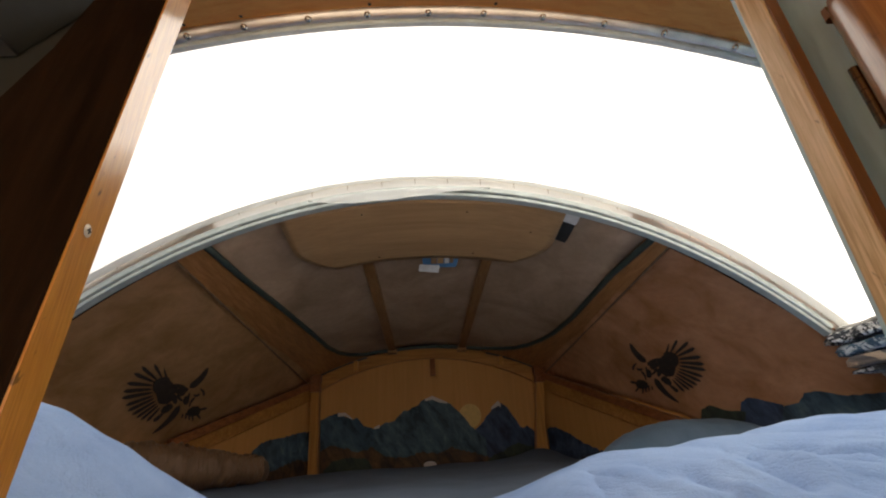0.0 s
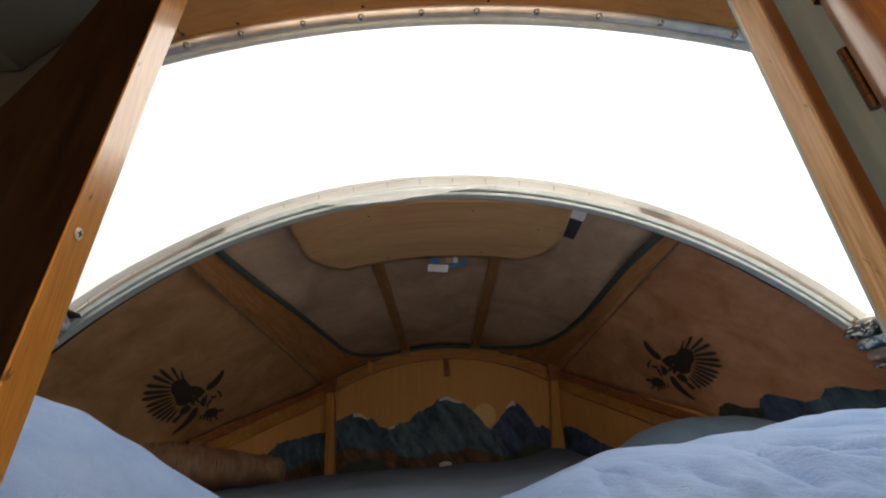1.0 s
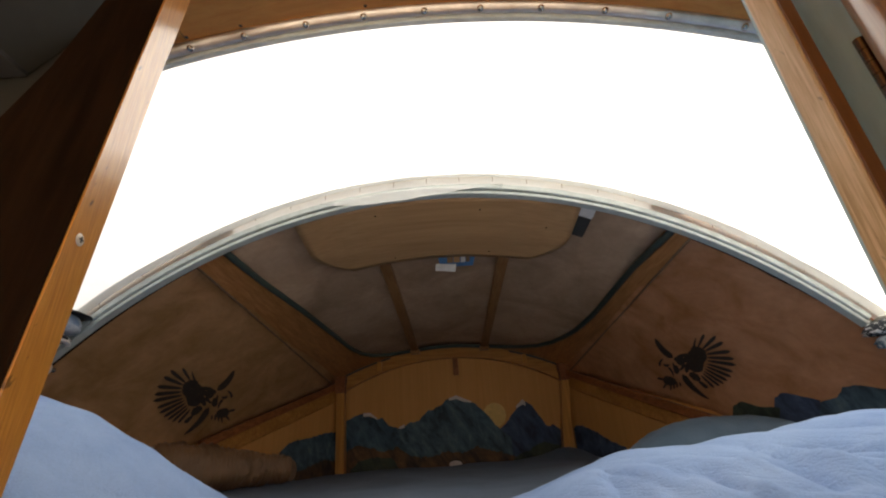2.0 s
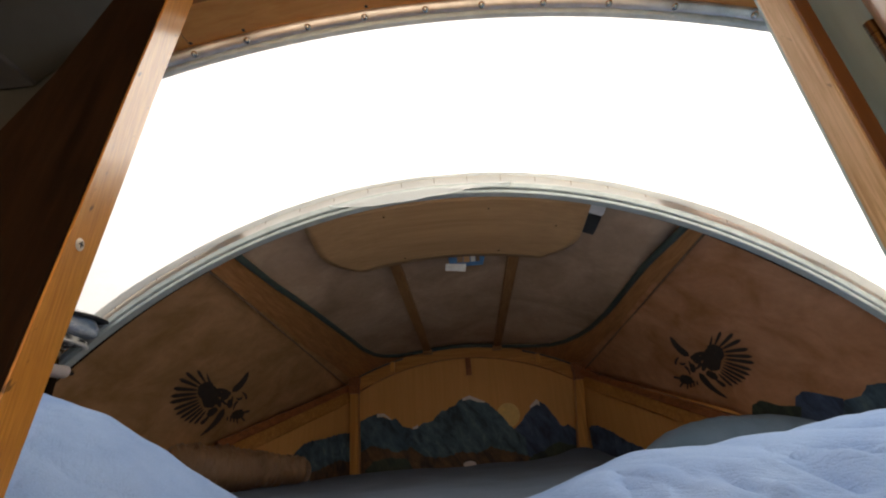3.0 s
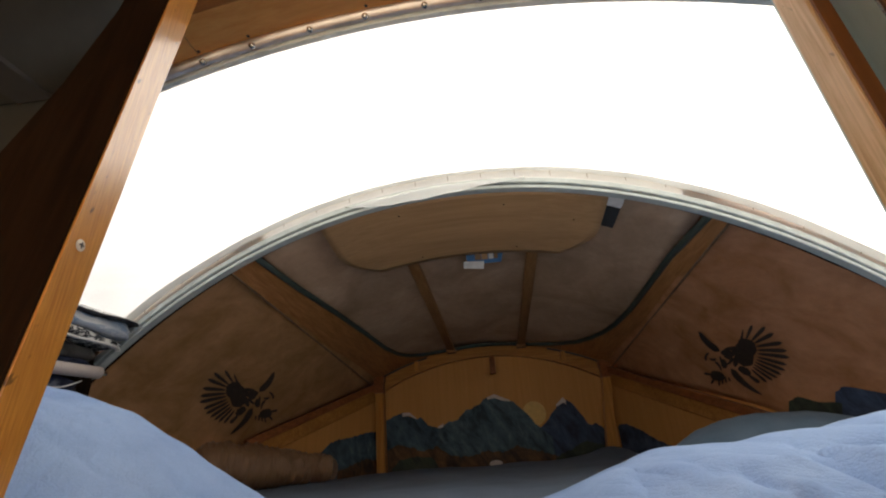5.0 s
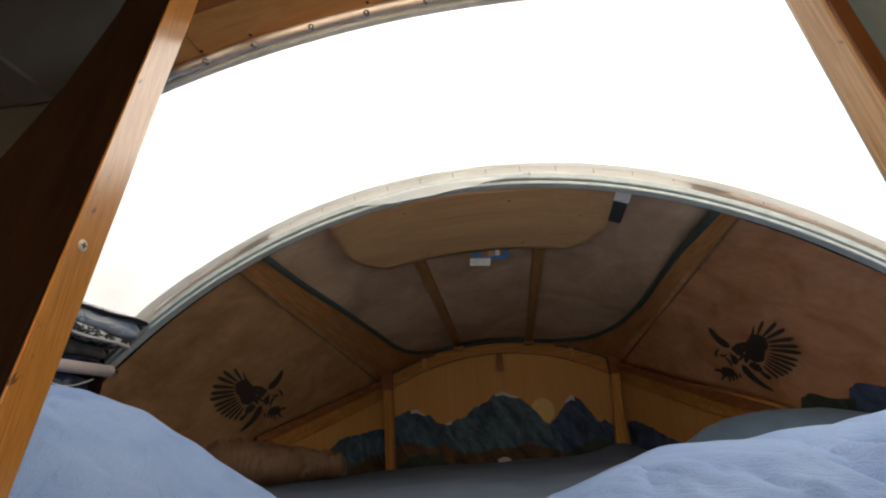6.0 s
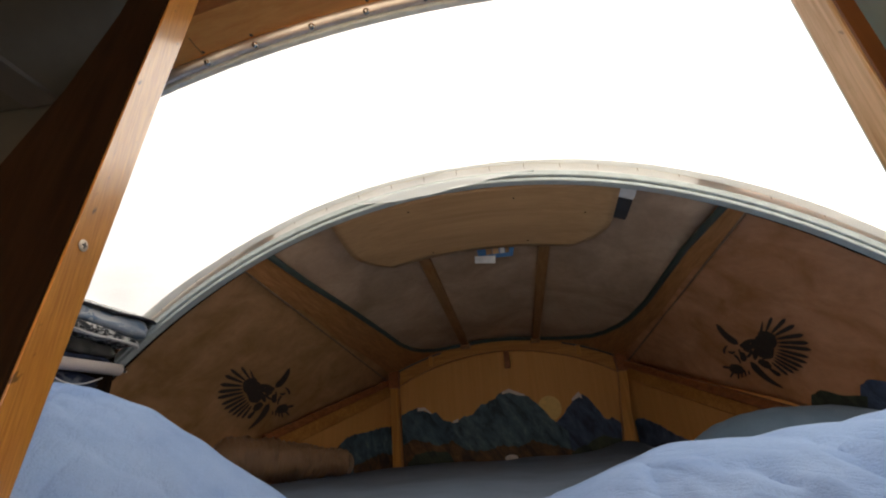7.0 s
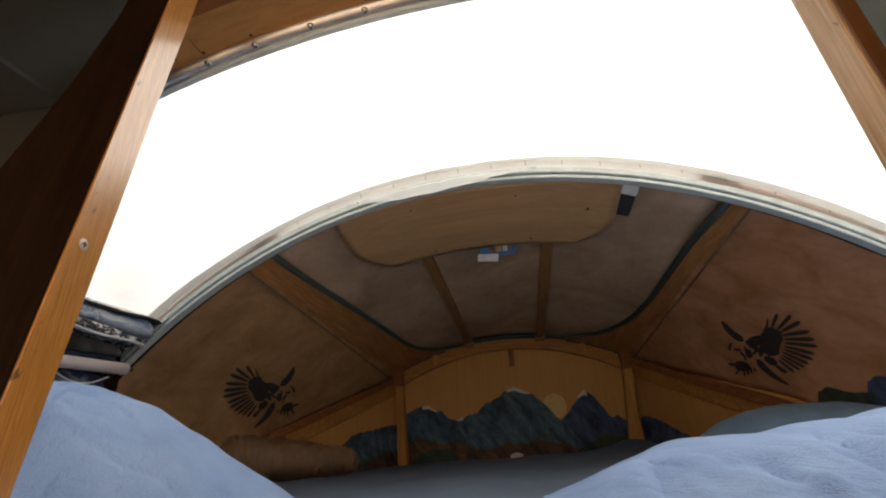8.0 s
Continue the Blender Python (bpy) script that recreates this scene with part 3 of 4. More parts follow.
low_edge = [(x, 2.482, bow(x, roof_top(FRONT_Y) - 0.074, -0.01, 1.25)) for x in [-0.63 + 1.26 * i / 40 for i in range(41)]]
mid_edge = [(x, 2.482, 0.42 * a[2] + 0.58 * b[2]) for (x, _, _), a, b in zip(top_edge, [(0, 0, z) for _, _, z in top_edge], [(0, 0, z) for _, _, z in low_edge])]
under(rib, part("upper_board", slab([Vector(p) for p in top_edge] + [Vector(p) for p in reversed(mid_edge)], 0.018, (0, 1, 0)), PINE_X))
under(rib, part("lower_board", slab([Vector(p) + Vector((0, -0.012, 0)) for p in mid_edge] + [Vector(p) + Vector((0, -0.012, 0)) for p in reversed(low_edge)], 0.03, (0, 1, 0)), PINE_X))
under(rib, part("peg", hull_box((0.014, 2.452, 1.697), (0.044, 2.472, 1.79), 0.003), RED_WOOD, None, "short red-brown peg"))
for x in (-0.40, 0.42):
    under(rib, part("joint_block", hull_box((x - 0.012, 2.462, bow(x, 1.80)), (x + 0.012, 2.484, bow(x, 1.852)), 0.002), PINE_UP))


def stud(x0, x1, top):
    t = thing("wall_stud", "upright pine stud against the front wall corner", "wall stud", (x0, 2.46, 1.22), "front wall studs")
    under(t, part("post", slab([(x0 - 0.024, 2.445, 1.22), (x0 + 0.024, 2.445, 1.22), (x1 + 0.022, 2.445, top), (x1 - 0.022, 2.445, top)], 0.045, (0, 1, 0)), PINE_UP))
    under(t, part("head_block", slab([(x1 - 0.026, 2.43, top - 0.005), (x1 + 0.026, 2.43, top - 0.005), (x1 + 0.028, 2.43, top + 0.085), (x1 - 0.028, 2.43, top + 0.085)], 0.05, (0, 1, 0)), RED_WOOD))
    return t


stud(-0.603, -0.613, 1.645)
stud(0.572, 0.624, 1.635)

for side in (-1, 1):
    c, d, k = slant(side)
    t = thing("side_rail", "red-brown wooden rail sloping down along the side panel", "wall rail", c, "sloping side rails")
    inward = Vector((-side * 0.9, -0.35, 0)).normalized()
    path = [c + d * (k * (1.02 if side > 0 else 0.985)) * i / 6 + inward * 0.012 + Vector((0, 0, (-0.028 if side > 0 else -0.004) * i / 6)) for i in range(7)]
    under(t, part("rail", swept(path, rect(-0.016, 0.016, -0.02, 0.014, 0.003)), RED_WOOD))
    path = [c + d * (k * 0.9) * i / 6 + inward * 0.006 + Vector((0, 0, -0.055 - (0.02 * i / 6 if side > 0 else 0))) for i in range(7)]
    under(t, part("batten", swept(path, rect(-0.009, 0.009, -0.03, 0.03, 0.003)), PINE_X, None, "lighter pine batten"))

# ---------------------------------------------------------------- bed
mattress = thing("mattress", "thick mattress in a grey-blue fitted sheet", "mattress", (0, 1.4, 1.03))


def bed_z(x, y):
    return BED_Z - 0.004 + 0.006 * noise.noise(Vector((x * 3, y * 3, 1))) + 0.004 * noise.noise(Vector((x * 9, y * 7, 4))) + 0.008 * noise.noise(Vector((x * 4, y * 1.5, 8))) \
        + 0.055 * math.exp(-((x - 0.57) / 0.13) ** 2 - ((y - 2.42) / 0.14) ** 2)


def bed_edges(y):
    """The bed's two edges, which follow the slanting walls towards the front."""
    return -min(1.02, 0.625 + 0.542 * (2.5 - y)), min(1.02, 0.625 + 0.4035 * (2.5 - y))


top_rows = []
for j in range(46):
    y = 0.42 + (2.475 - 0.42) * j / 45
    wl, wr = bed_edges(y)
    row = [(wl, y, 1.035)]
    for i in range(41):
        x = wl + (wr - wl) * i / 40
        edge = min(1, min(x - wl, wr - x) / 0.02)
        row.append((x, y, bed_z(x, y) - 0.015 * (1 - edge)))
    row.append((wr, y, 1.035))
    top_rows.append(row)
top_rows.insert(0, [(x, 0.41, 1.035 + (z - 1.035) * 0.75) for x, y, z in top_rows[0]])
top_rows.insert(0, [(x, 0.405, 1.035) for x, y, z in top_rows[0]])
under(mattress, part("sheet", grid(top_rows), SHEET, None, "grey-blue fitted sheet", True))


def smooth_spline(points, x, w=0.05):
    return sum(spline(points, x + w * k) * c for k, c in ((-1, 0.2), (-0.5, 0.2), (0, 0.2), (0.5, 0.2), (1, 0.2)))


def quilt(name, label, xs, ys, height, mat):
    t = thing(name, label, "duvet", (xs[0], ys[0], BED_Z))
    n, m = 250, 220
    rows = [[(xs[0] + (xs[1] - xs[0]) * i / n, ys[0] + (ys[1] - ys[0]) * j / m, max(height(xs[0] + (xs[1] - xs[0]) * i / n, ys[0] + (ys[1] - ys[0]) * j / m), BED_Z - 0.035)) for i in range(n + 1)] for j in range(m + 1)]
    under(t, part("cover", grid(rows, -0.01), mat, None, "", True))
    return t


LEFT_RIDGE = [(-1.0, 1.525), (-0.888, 1.512), (-0.752, 1.479), (-0.682, 1.460), (-0.614, 1.436), (-0.562, 1.411), (-0.506, 1.373), (-0.444, 1.322), (-0.393, 1.283), (-0.338, 1.242), (-0.28, 1.222), (-0.2, 1.212)]
RIGHT_RIDGE = [(0.02, 1.21), (0.085, 1.235), (0.139, 1.259), (0.205, 1.291), (0.25, 1.306), (0.341, 1.326), (0.42, 1.331), (0.511, 1.331), (0.57, 1.338), (0.633, 1.350), (0.756, 1.361), (0.904, 1.370), (1.05, 1.37)]


def hump(y, y0, before, after):
    d = (y - y0) / (before if y < y0 else after)
    return math.exp(-d * d)


LEFT_FOLDS = [(-0.60, 0.66, -0.44, 0.50, 0.026, -0.008), (-0.55, 0.70, -0.38, 0.54, 0.026, 0.008), (-0.66, 0.60, -0.55, 0.48, 0.022, 0.007), (-0.48, 0.66, -0.36, 0.60, 0.020, -0.006)]


def creases(folds, x, y):
    px, py = x + 0.02 * noise.noise(Vector((x * 6, y * 6, 1))), y + 0.02 * noise.noise(Vector((x * 6, y * 6, 4)))
    total = 0.0
    for x0, y0, x1, y1, wide, high in folds:
        dx, dy = x1 - x0, y1 - y0
        k = min(1.15, max(-0.15, ((px - x0) * dx + (py - y0) * dy) / (dx * dx + dy * dy)))
        d = math.hypot(px - x0 - k * dx, py - y0 - k * dy) / wide
        total += high * math.exp(-d ** 1.7) * math.sin(math.pi * (k + 0.15) / 1.3)
    return 1.2 * total


def rumple(x, y, seed, deep=0.009):
    """Narrow soft valleys that wander across the cloth, all running roughly one way."""
    along, across = 0.67 * x - 0.74 * y, 0.74 * x + 0.67 * y
    field = noise.noise(Vector((across * 8.5, along * 2.6, seed))) + 0.25 * noise.noise(Vector((across * 19, along * 8, seed + 4)))
    patchy = 0.5 + 0.9 * noise.noise(Vector((x * 4, y * 4, seed + 9)))
    return -deep * max(0.0, patchy) * math.exp(-(field / 0.08) ** 2) + 0.35 * deep * noise.noise(Vector((across * 24, along * 7, seed + 2)))


def wrinkles(x, y, seed, deep):
    """Crisp small creases of washed cotton, in drifts."""
    bend = 0.05 * noise.noise(Vector((x * 5, y * 5, seed)))
    lengthwise, across = 0.72 * x - 0.69 * y, 0.69 * x + 0.72 * y + bend
    field = noise.noise(Vector((across * 22, lengthwise * 5, seed + 1)))
    drift = max(0.0, 0.35 + noise.noise(Vector((x * 5, y * 7, seed + 2))))
    return deep * drift * max(0.15, min(1.0, (0.80 - y) / 0.12)) * (math.exp(-(field / 0.16) ** 2) - 0.4)


def left_duvet(x, y):
    h = smooth_spline(LEFT_RIDGE, x, 0.075) - (BED_Z - 0.03)
    w = 0.006 * noise.noise(Vector((x * 6, y * 6, 2))) + 0.004 * noise.noise(Vector((x * 17 + y * 6, y * 9, 7))) + 0.003 * noise.noise(Vector((x * 34, y * 26, 3))) * (1 if y < 0.75 else 0.3) + wrinkles(x, y, 43.0, 0.006)
    return BED_Z - 0.03 + (0.975 * h + 0.016 * min(1.0, max(0.0, (-0.58 - x) / 0.2))) * hump(y, 0.75, 0.75, 0.19) + w + creases(LEFT_FOLDS, x, y) + rumple(x, y, 21.0, 0.010) * max(0.0, min(1.0, (0.70 - y) / 0.12))


# creases of the duvet: from, to, width and height
FOLDS = [(0.352, 0.690, 0.378, 0.590, 0.015, -0.015), (0.368, 0.655, 0.395, 0.545, 0.011, 0.013), (0.440, 0.665, 0.468, 0.560, 0.022, -0.021), (0.415, 0.690, 0.440, 0.560, 0.010, 0.008),
         (0.545, 0.760, 0.600, 0.670, 0.014, -0.012), (0.325, 0.760, 0.326, 0.665, 0.014, -0.008), (0.262, 0.800, 0.240, 0.640, 0.014, -0.006), (0.505, 0.790, 0.470, 0.660, 0.012, -0.008),
         (0.500, 0.660, 0.530, 0.560, 0.014, 0.010), (0.620, 0.800, 0.700, 0.700, 0.016, -0.011), (0.290, 0.740, 0.285, 0.600, 0.012, 0.006), (0.560, 0.640, 0.620, 0.560, 0.016, -0.012)]


def right_duvet(x, y):
    h = smooth_spline(RIGHT_RIDGE, x, 0.03) - (BED_Z - 0.03)
    fold = 0.010 * noise.noise(Vector(((x * 0.9 + y * 0.4) * 14, (y - x) * 4, 9))) + creases(FOLDS, x, y) + rumple(x, y, 3.0, 0.020) * max(0.0, min(1.0, (0.82 - y) / 0.12))
    w = 0.002 * noise.noise(Vector((x * 20, y * 20, 7))) + wrinkles(x, y, 31.0, 0.011)
    return BED_Z - 0.03 + h * hump(y, 0.85, 0.27 + 0.25 * min(1.0, max(0.0, (x - 0.25) / 0.45)), 0.25) + fold + w


quilt("duvet", "pale blue cotton duvet heaped on the bed", (-1.0, -0.2), (0.40, 1.5), left_duvet, DUVET)
quilt("duvet", "pale blue creased cotton duvet heaped on the bed", (0.02, 1.0), (0.42, 1.55), right_duvet, DUVET)

# ---------------------------------------------------------------- pillow and bolster
def pillow_rows(length, half_depth, height, n=40, m=28, seed=0.0):
    """A stuffed pillow as a closed ring of sections along x, with pinched corners and creases."""
    rows = []
    for j in range(n + 1):
        u = -1 + 2 * j / n
        full = max(0.0, 1 - abs(u) ** (3.2 if u > 0 else 1.9)) ** (0.5 if u > 0 else 0.62)
        row = []
        for i in range(m):
            a = 2 * math.pi * i / m
            c, s = math.cos(a), math.sin(a)
            crease = 1 + 0.05 * noise.noise(Vector((u * 4, c * 2 + seed, s * 2))) + 0.025 * noise.noise(Vector((u * 11, c * 5 + seed, s * 5)))
            flat = 0.45 if s < 0 else 1.0
            row.append((u * length / 2, c * half_depth * (0.35 + 0.65 * full) * crease, s * height * (0.06 + 0.94 * full) * flat * crease))
        rows.append(row)
    return rows


pillow = thing("pillow", "soft grey-blue cotton pillow leaning at the side panel", "pillow", (0.835, 1.50, BED_Z + 0.022))
part("pillowcase", grid(pillow_rows(0.56, 0.15, 0.116), 0, True), PILLOW, pillow, "", True)
pillow.rotation_euler = (0, 0, radians(-14))

bolster = thing("bolster", "wrinkled tan satin bolster lying on the bed", "bolster", (-0.72, 2.03, 1.292))
axis0, axis1 = Vector((0.0, 0.0, 0.0)), Vector((-0.36, -0.46, 0.050))
rows = []
for j in range(141):
    u = j / 140
    p = axis0.lerp(axis1, u)
    d = (axis1 - axis0).normalized()
    side = d.cross(Vector((0, 0, 1))).normalized()
    up = side.cross(d)
    r = 0.052 + 0.034 * min(1, u * 1.6)
    r *= math.sqrt(max(0.02, 1 - max(0, (0.06 - u) / 0.06) ** 2)) if u < 0.06 else (math.sqrt(max(0.0004, 1 - ((u - 0.9) / 0.1) ** 2)) if u > 0.9 else 1.0)
    row = []
    for i in range(36):
        a = 2 * math.pi * i / 36
        swirl = noise.noise(Vector((u * 4, math.cos(a) * 1.3, math.sin(a) * 1.3)))
        ridge = abs(noise.noise(Vector((u * 27 + 1.6 * math.sin(a + 0.8) + 3 * swirl, a * 0.5 if a < math.pi else (2 * math.pi - a) * 0.5, 3.0))))
        crease = 0.013 * math.exp(-(ridge / 0.10) ** 2) * (0.35 + 1.2 * abs(noise.noise(Vector((u * 7, math.cos(a) * 2, 2 + math.sin(a)))))) - 0.003
        big = 0.006 * noise.noise(Vector((u * 9, math.cos(a) * 1.5, math.sin(a) * 1.5)))
        rr = r + crease + big
        row.append(p + side * math.cos(a) * rr + up * math.sin(a) * rr * (0.85 if math.sin(a) < 0 else 1))
    rows.append(row)
part("cover", grid(rows, 0, True), TAN, bolster, "", True)
cap = bmesh.new()
bmesh.ops.create_circle(cap, cap_ends=True, segments=20, radius=0.042)
end = part("end_panel", cap, TAN_PALE, bolster, "gathered end panel")
end.location = (0.004, 0.003, 0.0)
end.rotation_euler = (radians(90), 0, radians(143))

# ---------------------------------------------------------------- plywood board under the ceiling, tape, cards
board = thing("ceiling_board", "pale plywood board with rounded corners under the ceiling", "plywood board", (0, 1.25, 1.97))
rows = []
for j in range(17):
    v = j / 16
    y = 1.072 + 0.327 * v
    inset = 0.11 * max(0.0, (v - 0.45) / 0.55) ** 2.2
    x0, x1 = -0.43 + inset, 0.41 - inset
    rows.append([(x0 + (x1 - x0) * i / 40, y, bow(x0 + (x1 - x0) * i / 40, roof_top(y) - 0.0262 - 0.012 * v, -0.01, 1.6)) for i in range(41)])
under(board, part("panel", grid(rows, -0.009), PALE_PLY, None, "", True))
for x, y in ((-0.20, 1.12), (0.12, 1.13), (-0.17, 1.367), (0.16, 1.362), (0.33, 1.2)):
    ob = part("screw", dome(0.0035, 0.0015, 8, 2), BRASS)
    placed(ob, (x, y, bow(x, roof_top(y) - 0.0267 - 0.012 * (y - 1.072) / 0.327, -0.01, 1.6)), (0, 0, -1))
    under(board, ob)

tape = thing("tape_strip", "strip of silver and black tape stuck to the ceiling", "tape", (0.42, 1.08, 1.97))
for nm, mat, y0, y1, lift in (("silver_end", SILVER_TAPE, 1.072, 1.118, 0.009), ("black_strip", BLACK, 1.108, 1.222, 0.0075)):
    rows = []
    for j in range(7):
        y = y0 + (y1 - y0) * j / 6
        rag = 0.004 * noise.noise(Vector((j * 1.7, y0 * 9, 0)))
        rows.append([(0.389 + 0.062 * i / 6 + rag - 0.02 * (y - 1.07), y + (0.012 * (i / 6 - 0.3) if j == 6 else 0), bow(0.389 + 0.062 * i / 6, roof_top(y)) - lift - 0.010 - 0.002 * noise.noise(Vector((i, j, 3)))) for i in range(7)])
    under(tape, part(nm, grid(rows, 0.001), mat, None, nm.replace("_", " ")))

cards = thing("picture_card", "blue picture card tucked behind the plywood board", "card", (0.05, 1.42, 1.96))
under(cards, part("card", slab([(-0.022, 1.37, 1.992), (0.122, 1.37, 1.999), (0.106, 1.455, 1.958), (-0.016, 1.455, 1.958)], 0.002, (0, 0, -1)), CARD_BLUE))
for i, (x, w, col) in enumerate(((0.012, 0.022, TAN), (0.036, 0.022, PALE_PLY), (0.062, 0.016, CARD_WHITE), (0.08, 0.014, TAN))):
    under(cards, part("printed_patch", slab([(x, 1.394, 1.984), (x + w, 1.394, 1.984), (x + w, 1.434, 1.9645), (x, 1.434, 1.9645)], 0.001, (0, 0, -1)), col))
note = thing("paper_note", "small white paper note tucked under the card", "paper", (0.0, 1.44, 1.955))
under(note, part("sheet", slab([(-0.03, 1.435, 1.963), (0.044, 1.435, 1.957), (0.040, 1.463, 1.939), (-0.034, 1.463, 1.948)], 0.001, (0, 0, -1)), CARD_WHITE))


# ---------------------------------------------------------------- painted hills and stencils
def ridge_shape(peaks, base, seed, step=0.007, rough=0.008):
    """Outline of a hill: a jagged line through its peaks, closed along its foot. Pairs are (across, height)."""
    line = []
    x0, x1 = peaks[0][0], peaks[-1][0]
    n = max(6, int((x1 - x0) / step))
    for i in range(n + 1):
        x = x0 + (x1 - x0) * i / n
        line.append((x, spline(peaks, x) + rough * (noise.noise(Vector((x * 40, seed, 0))) + 0.6 * noise.noise(Vector((x * 110, seed, 5))))))
    return line + [(x1, base), (x0, base)]


def fan(points, lift, thick, surface, name, mat, parent, label=""):
    """A painted patch: an outline laid on a surface, filled by strips from its foot to its edge."""
    top, (xb, zb) = points[:-2], points[-1]
    rows = [[surface(x, zb, lift) for x, z in top], [surface(x, z, lift) for x, z in top]]
    mid = [[surface(x, zb + (z - zb) * k / 5, lift) for x, z in top] for k in range(6)]
    return under(parent, part(name, grid(mid, thick), mat, None, label))


def on_front(x, z, lift):
    return Vector((x, FRONT_Y - lift, z))


mural = thing("mountain_mural", "painted blue mountains with snowcaps and a yellow sun on plywood", "mural", (0, 2.495, 1.25))
disc = [(0.224 + 0.062 * math.cos(2 * math.pi * i / 40), 1.478 + 0.062 * math.sin(2 * math.pi * i / 40)) for i in range(40)]
under(mural, part("sun", slab([on_front(x, z, 0.0005) for x, z in disc], 0.001, (0, -1, 0)), SUN_PAINT, None, "pale yellow painted sun"))
fan(ridge_shape([(-0.60, 1.49), (-0.55, 1.515), (-0.496, 1.531), (-0.43, 1.497), (-0.388, 1.50), (-0.355, 1.457), (-0.29, 1.44), (-0.20, 1.42)], 1.23, 1), 0.0015, -0.001, on_front, "mountain", MOUNT_TEAL, mural)
fan(ridge_shape([(0.22, 1.388), (0.262, 1.416), (0.305, 1.457), (0.365, 1.527), (0.39, 1.54), (0.423, 1.522), (0.474, 1.448), (0.495, 1.405), (0.535, 1.41), (0.58, 1.37)], 1.23, 2), 0.0018, -0.001, on_front, "mountain", MOUNT_DEEP, mural)
fan(ridge_shape([(-0.30, 1.435), (-0.248, 1.463), (-0.197, 1.472), (-0.145, 1.517), (-0.08, 1.538), (-0.013, 1.584), (0.077, 1.562), (0.128, 1.539), (0.189, 1.475), (0.224, 1.425), (0.30, 1.36)], 1.23, 3), 0.0024, -0.001, on_front, "mountain", MOUNT_BLUE, mural)
fan(ridge_shape([(-0.59, 1.343), (-0.521, 1.373), (-0.45, 1.35), (-0.384, 1.331), (-0.31, 1.35), (-0.236, 1.30), (-0.10, 1.29)], 1.23, 4, 0.012, 0.012), 0.003, -0.001, on_front, "hill", MOUNT_BROWN, mural)
fan(ridge_shape([(-0.16, 1.28), (-0.062, 1.313), (0.03, 1.30), (0.115, 1.326), (0.214, 1.297), (0.362, 1.255), (0.42, 1.245)], 1.23, 5, 0.012, 0.012), 0.0034, -0.001, on_front, "hill", MOUNT_BROWN, mural)
fan(ridge_shape([(-0.56, 1.25), (-0.518, 1.294), (-0.433, 1.307), (-0.334, 1.295), (-0.30, 1.24)], 1.228, 6, 0.012, 0.01), 0.004, -0.001, on_front, "hill", MOUNT_GREEN, mural)
fan(ridge_shape([(0.30, 1.26), (0.40, 1.30), (0.47, 1.33), (0.53, 1.31), (0.58, 1.30)], 1.228, 7, 0.012, 0.01), 0.004, -0.001, on_front, "hill", MOUNT_GREEN, mural)
for cap_line in ([(-0.495, 1.512, 1.53), (-0.455, 1.513, 1.53), (-0.418, 1.492, 1.498)], [(-0.02, 1.566, 1.578), (0.02, 1.572, 1.592), (0.06, 1.556, 1.574), (0.103, 1.548, 1.555)],
                 [(0.345, 1.505, 1.515), (0.385, 1.522, 1.548), (0.398, 1.512, 1.532)], [(-0.30, 1.438, 1.447), (-0.27, 1.443, 1.460)]):
    low = [on_front(x + (b - a) * 0, a + 0.004 * noise.noise(Vector((x * 60, 2, 0))), 0.0038) for x, a, b in cap_line]
    high = [on_front(x, b, 0.0038) for x, a, b in cap_line]
    under(mural, part("snowcap", grid([low, high], -0.001), SNOW, None, "pale snowcap"))
stone_disc = [(-0.006 + 0.034 * math.cos(2 * math.pi * i / 24), 1.250 + 0.016 * math.sin(2 * math.pi * i / 24)) for i in range(24)]
under(mural, part("pale_stone", slab([on_front(x, z, 0.0048) for x, z in stone_disc], 0.001, (0, -1, 0)), SNOW, None, "pale painted stone"))


def on_slant(side):
    c, d, k = slant(side)
    inward = Vector((-side * 0.9, -0.35, 0)).normalized()

    def place(u, z, lift):
        return Vector((c.x + d.x * u, c.y + d.y * u, z)) + inward * (0.004 + lift)
    return place


left_hills = thing("painted_hills", "dark teal painted hills on the slanting plywood wall", "mural", (-0.7, 2.35, 1.25))
fan(ridge_shape([(0.0, 1.445), (0.22, 1.44), (0.414, 1.42), (0.60, 1.412), (0.70, 1.40), (0.80, 1.36), (0.95, 1.33)], 1.23, 8, 0.02), 0.002, 0.001, on_slant(-1), "mountain", MOUNT_TEAL, left_hills)
fan(ridge_shape([(0.02, 1.30), (0.2, 1.315), (0.42, 1.29), (0.6, 1.27)], 1.23, 9, 0.02, 0.01), 0.004, 0.001, on_slant(-1), "hill", MOUNT_BROWN, left_hills)
right_hills = thing("painted_hills", "dark blue painted hills on the slanting plywood wall", "mural", (0.7, 2.35, 1.25))
fan(ridge_shape([(0.03, 1.385), (0.07, 1.396), (0.143, 1.394), (0.316, 1.361), (0.468, 1.316), (0.66, 1.28), (0.8, 1.26)], 1.23, 10, 0.02), 0.002, 0.001, on_slant(1), "mountain", MOUNT_DEEP, right_hills)


def rock(parent, s_line, mat, lift):
    """A painted rock on the sloping panel: pairs of (v, s of its upper edge); it reaches down to the panel's foot."""
    n = 22
    v0, v1 = s_line[0][0], s_line[-1][0]
    rows = []
    for k in range(7):
        row = []
        for i in range(n + 1):
            v = v0 + (v1 - v0) * i / n
            top = spline(s_line, v) + 0.006 * noise.noise(Vector((v * 30, lift * 900, 0)))
            down = min(1.01 - top, 0.15) * k / 6
            row.append(loft_in(1, top + down, min(v + 1.8 * down, 0.985 + 0.01 * v), lift))
        rows.append(row)
    under(parent, part("rock", grid(rows, 0.0008), mat))


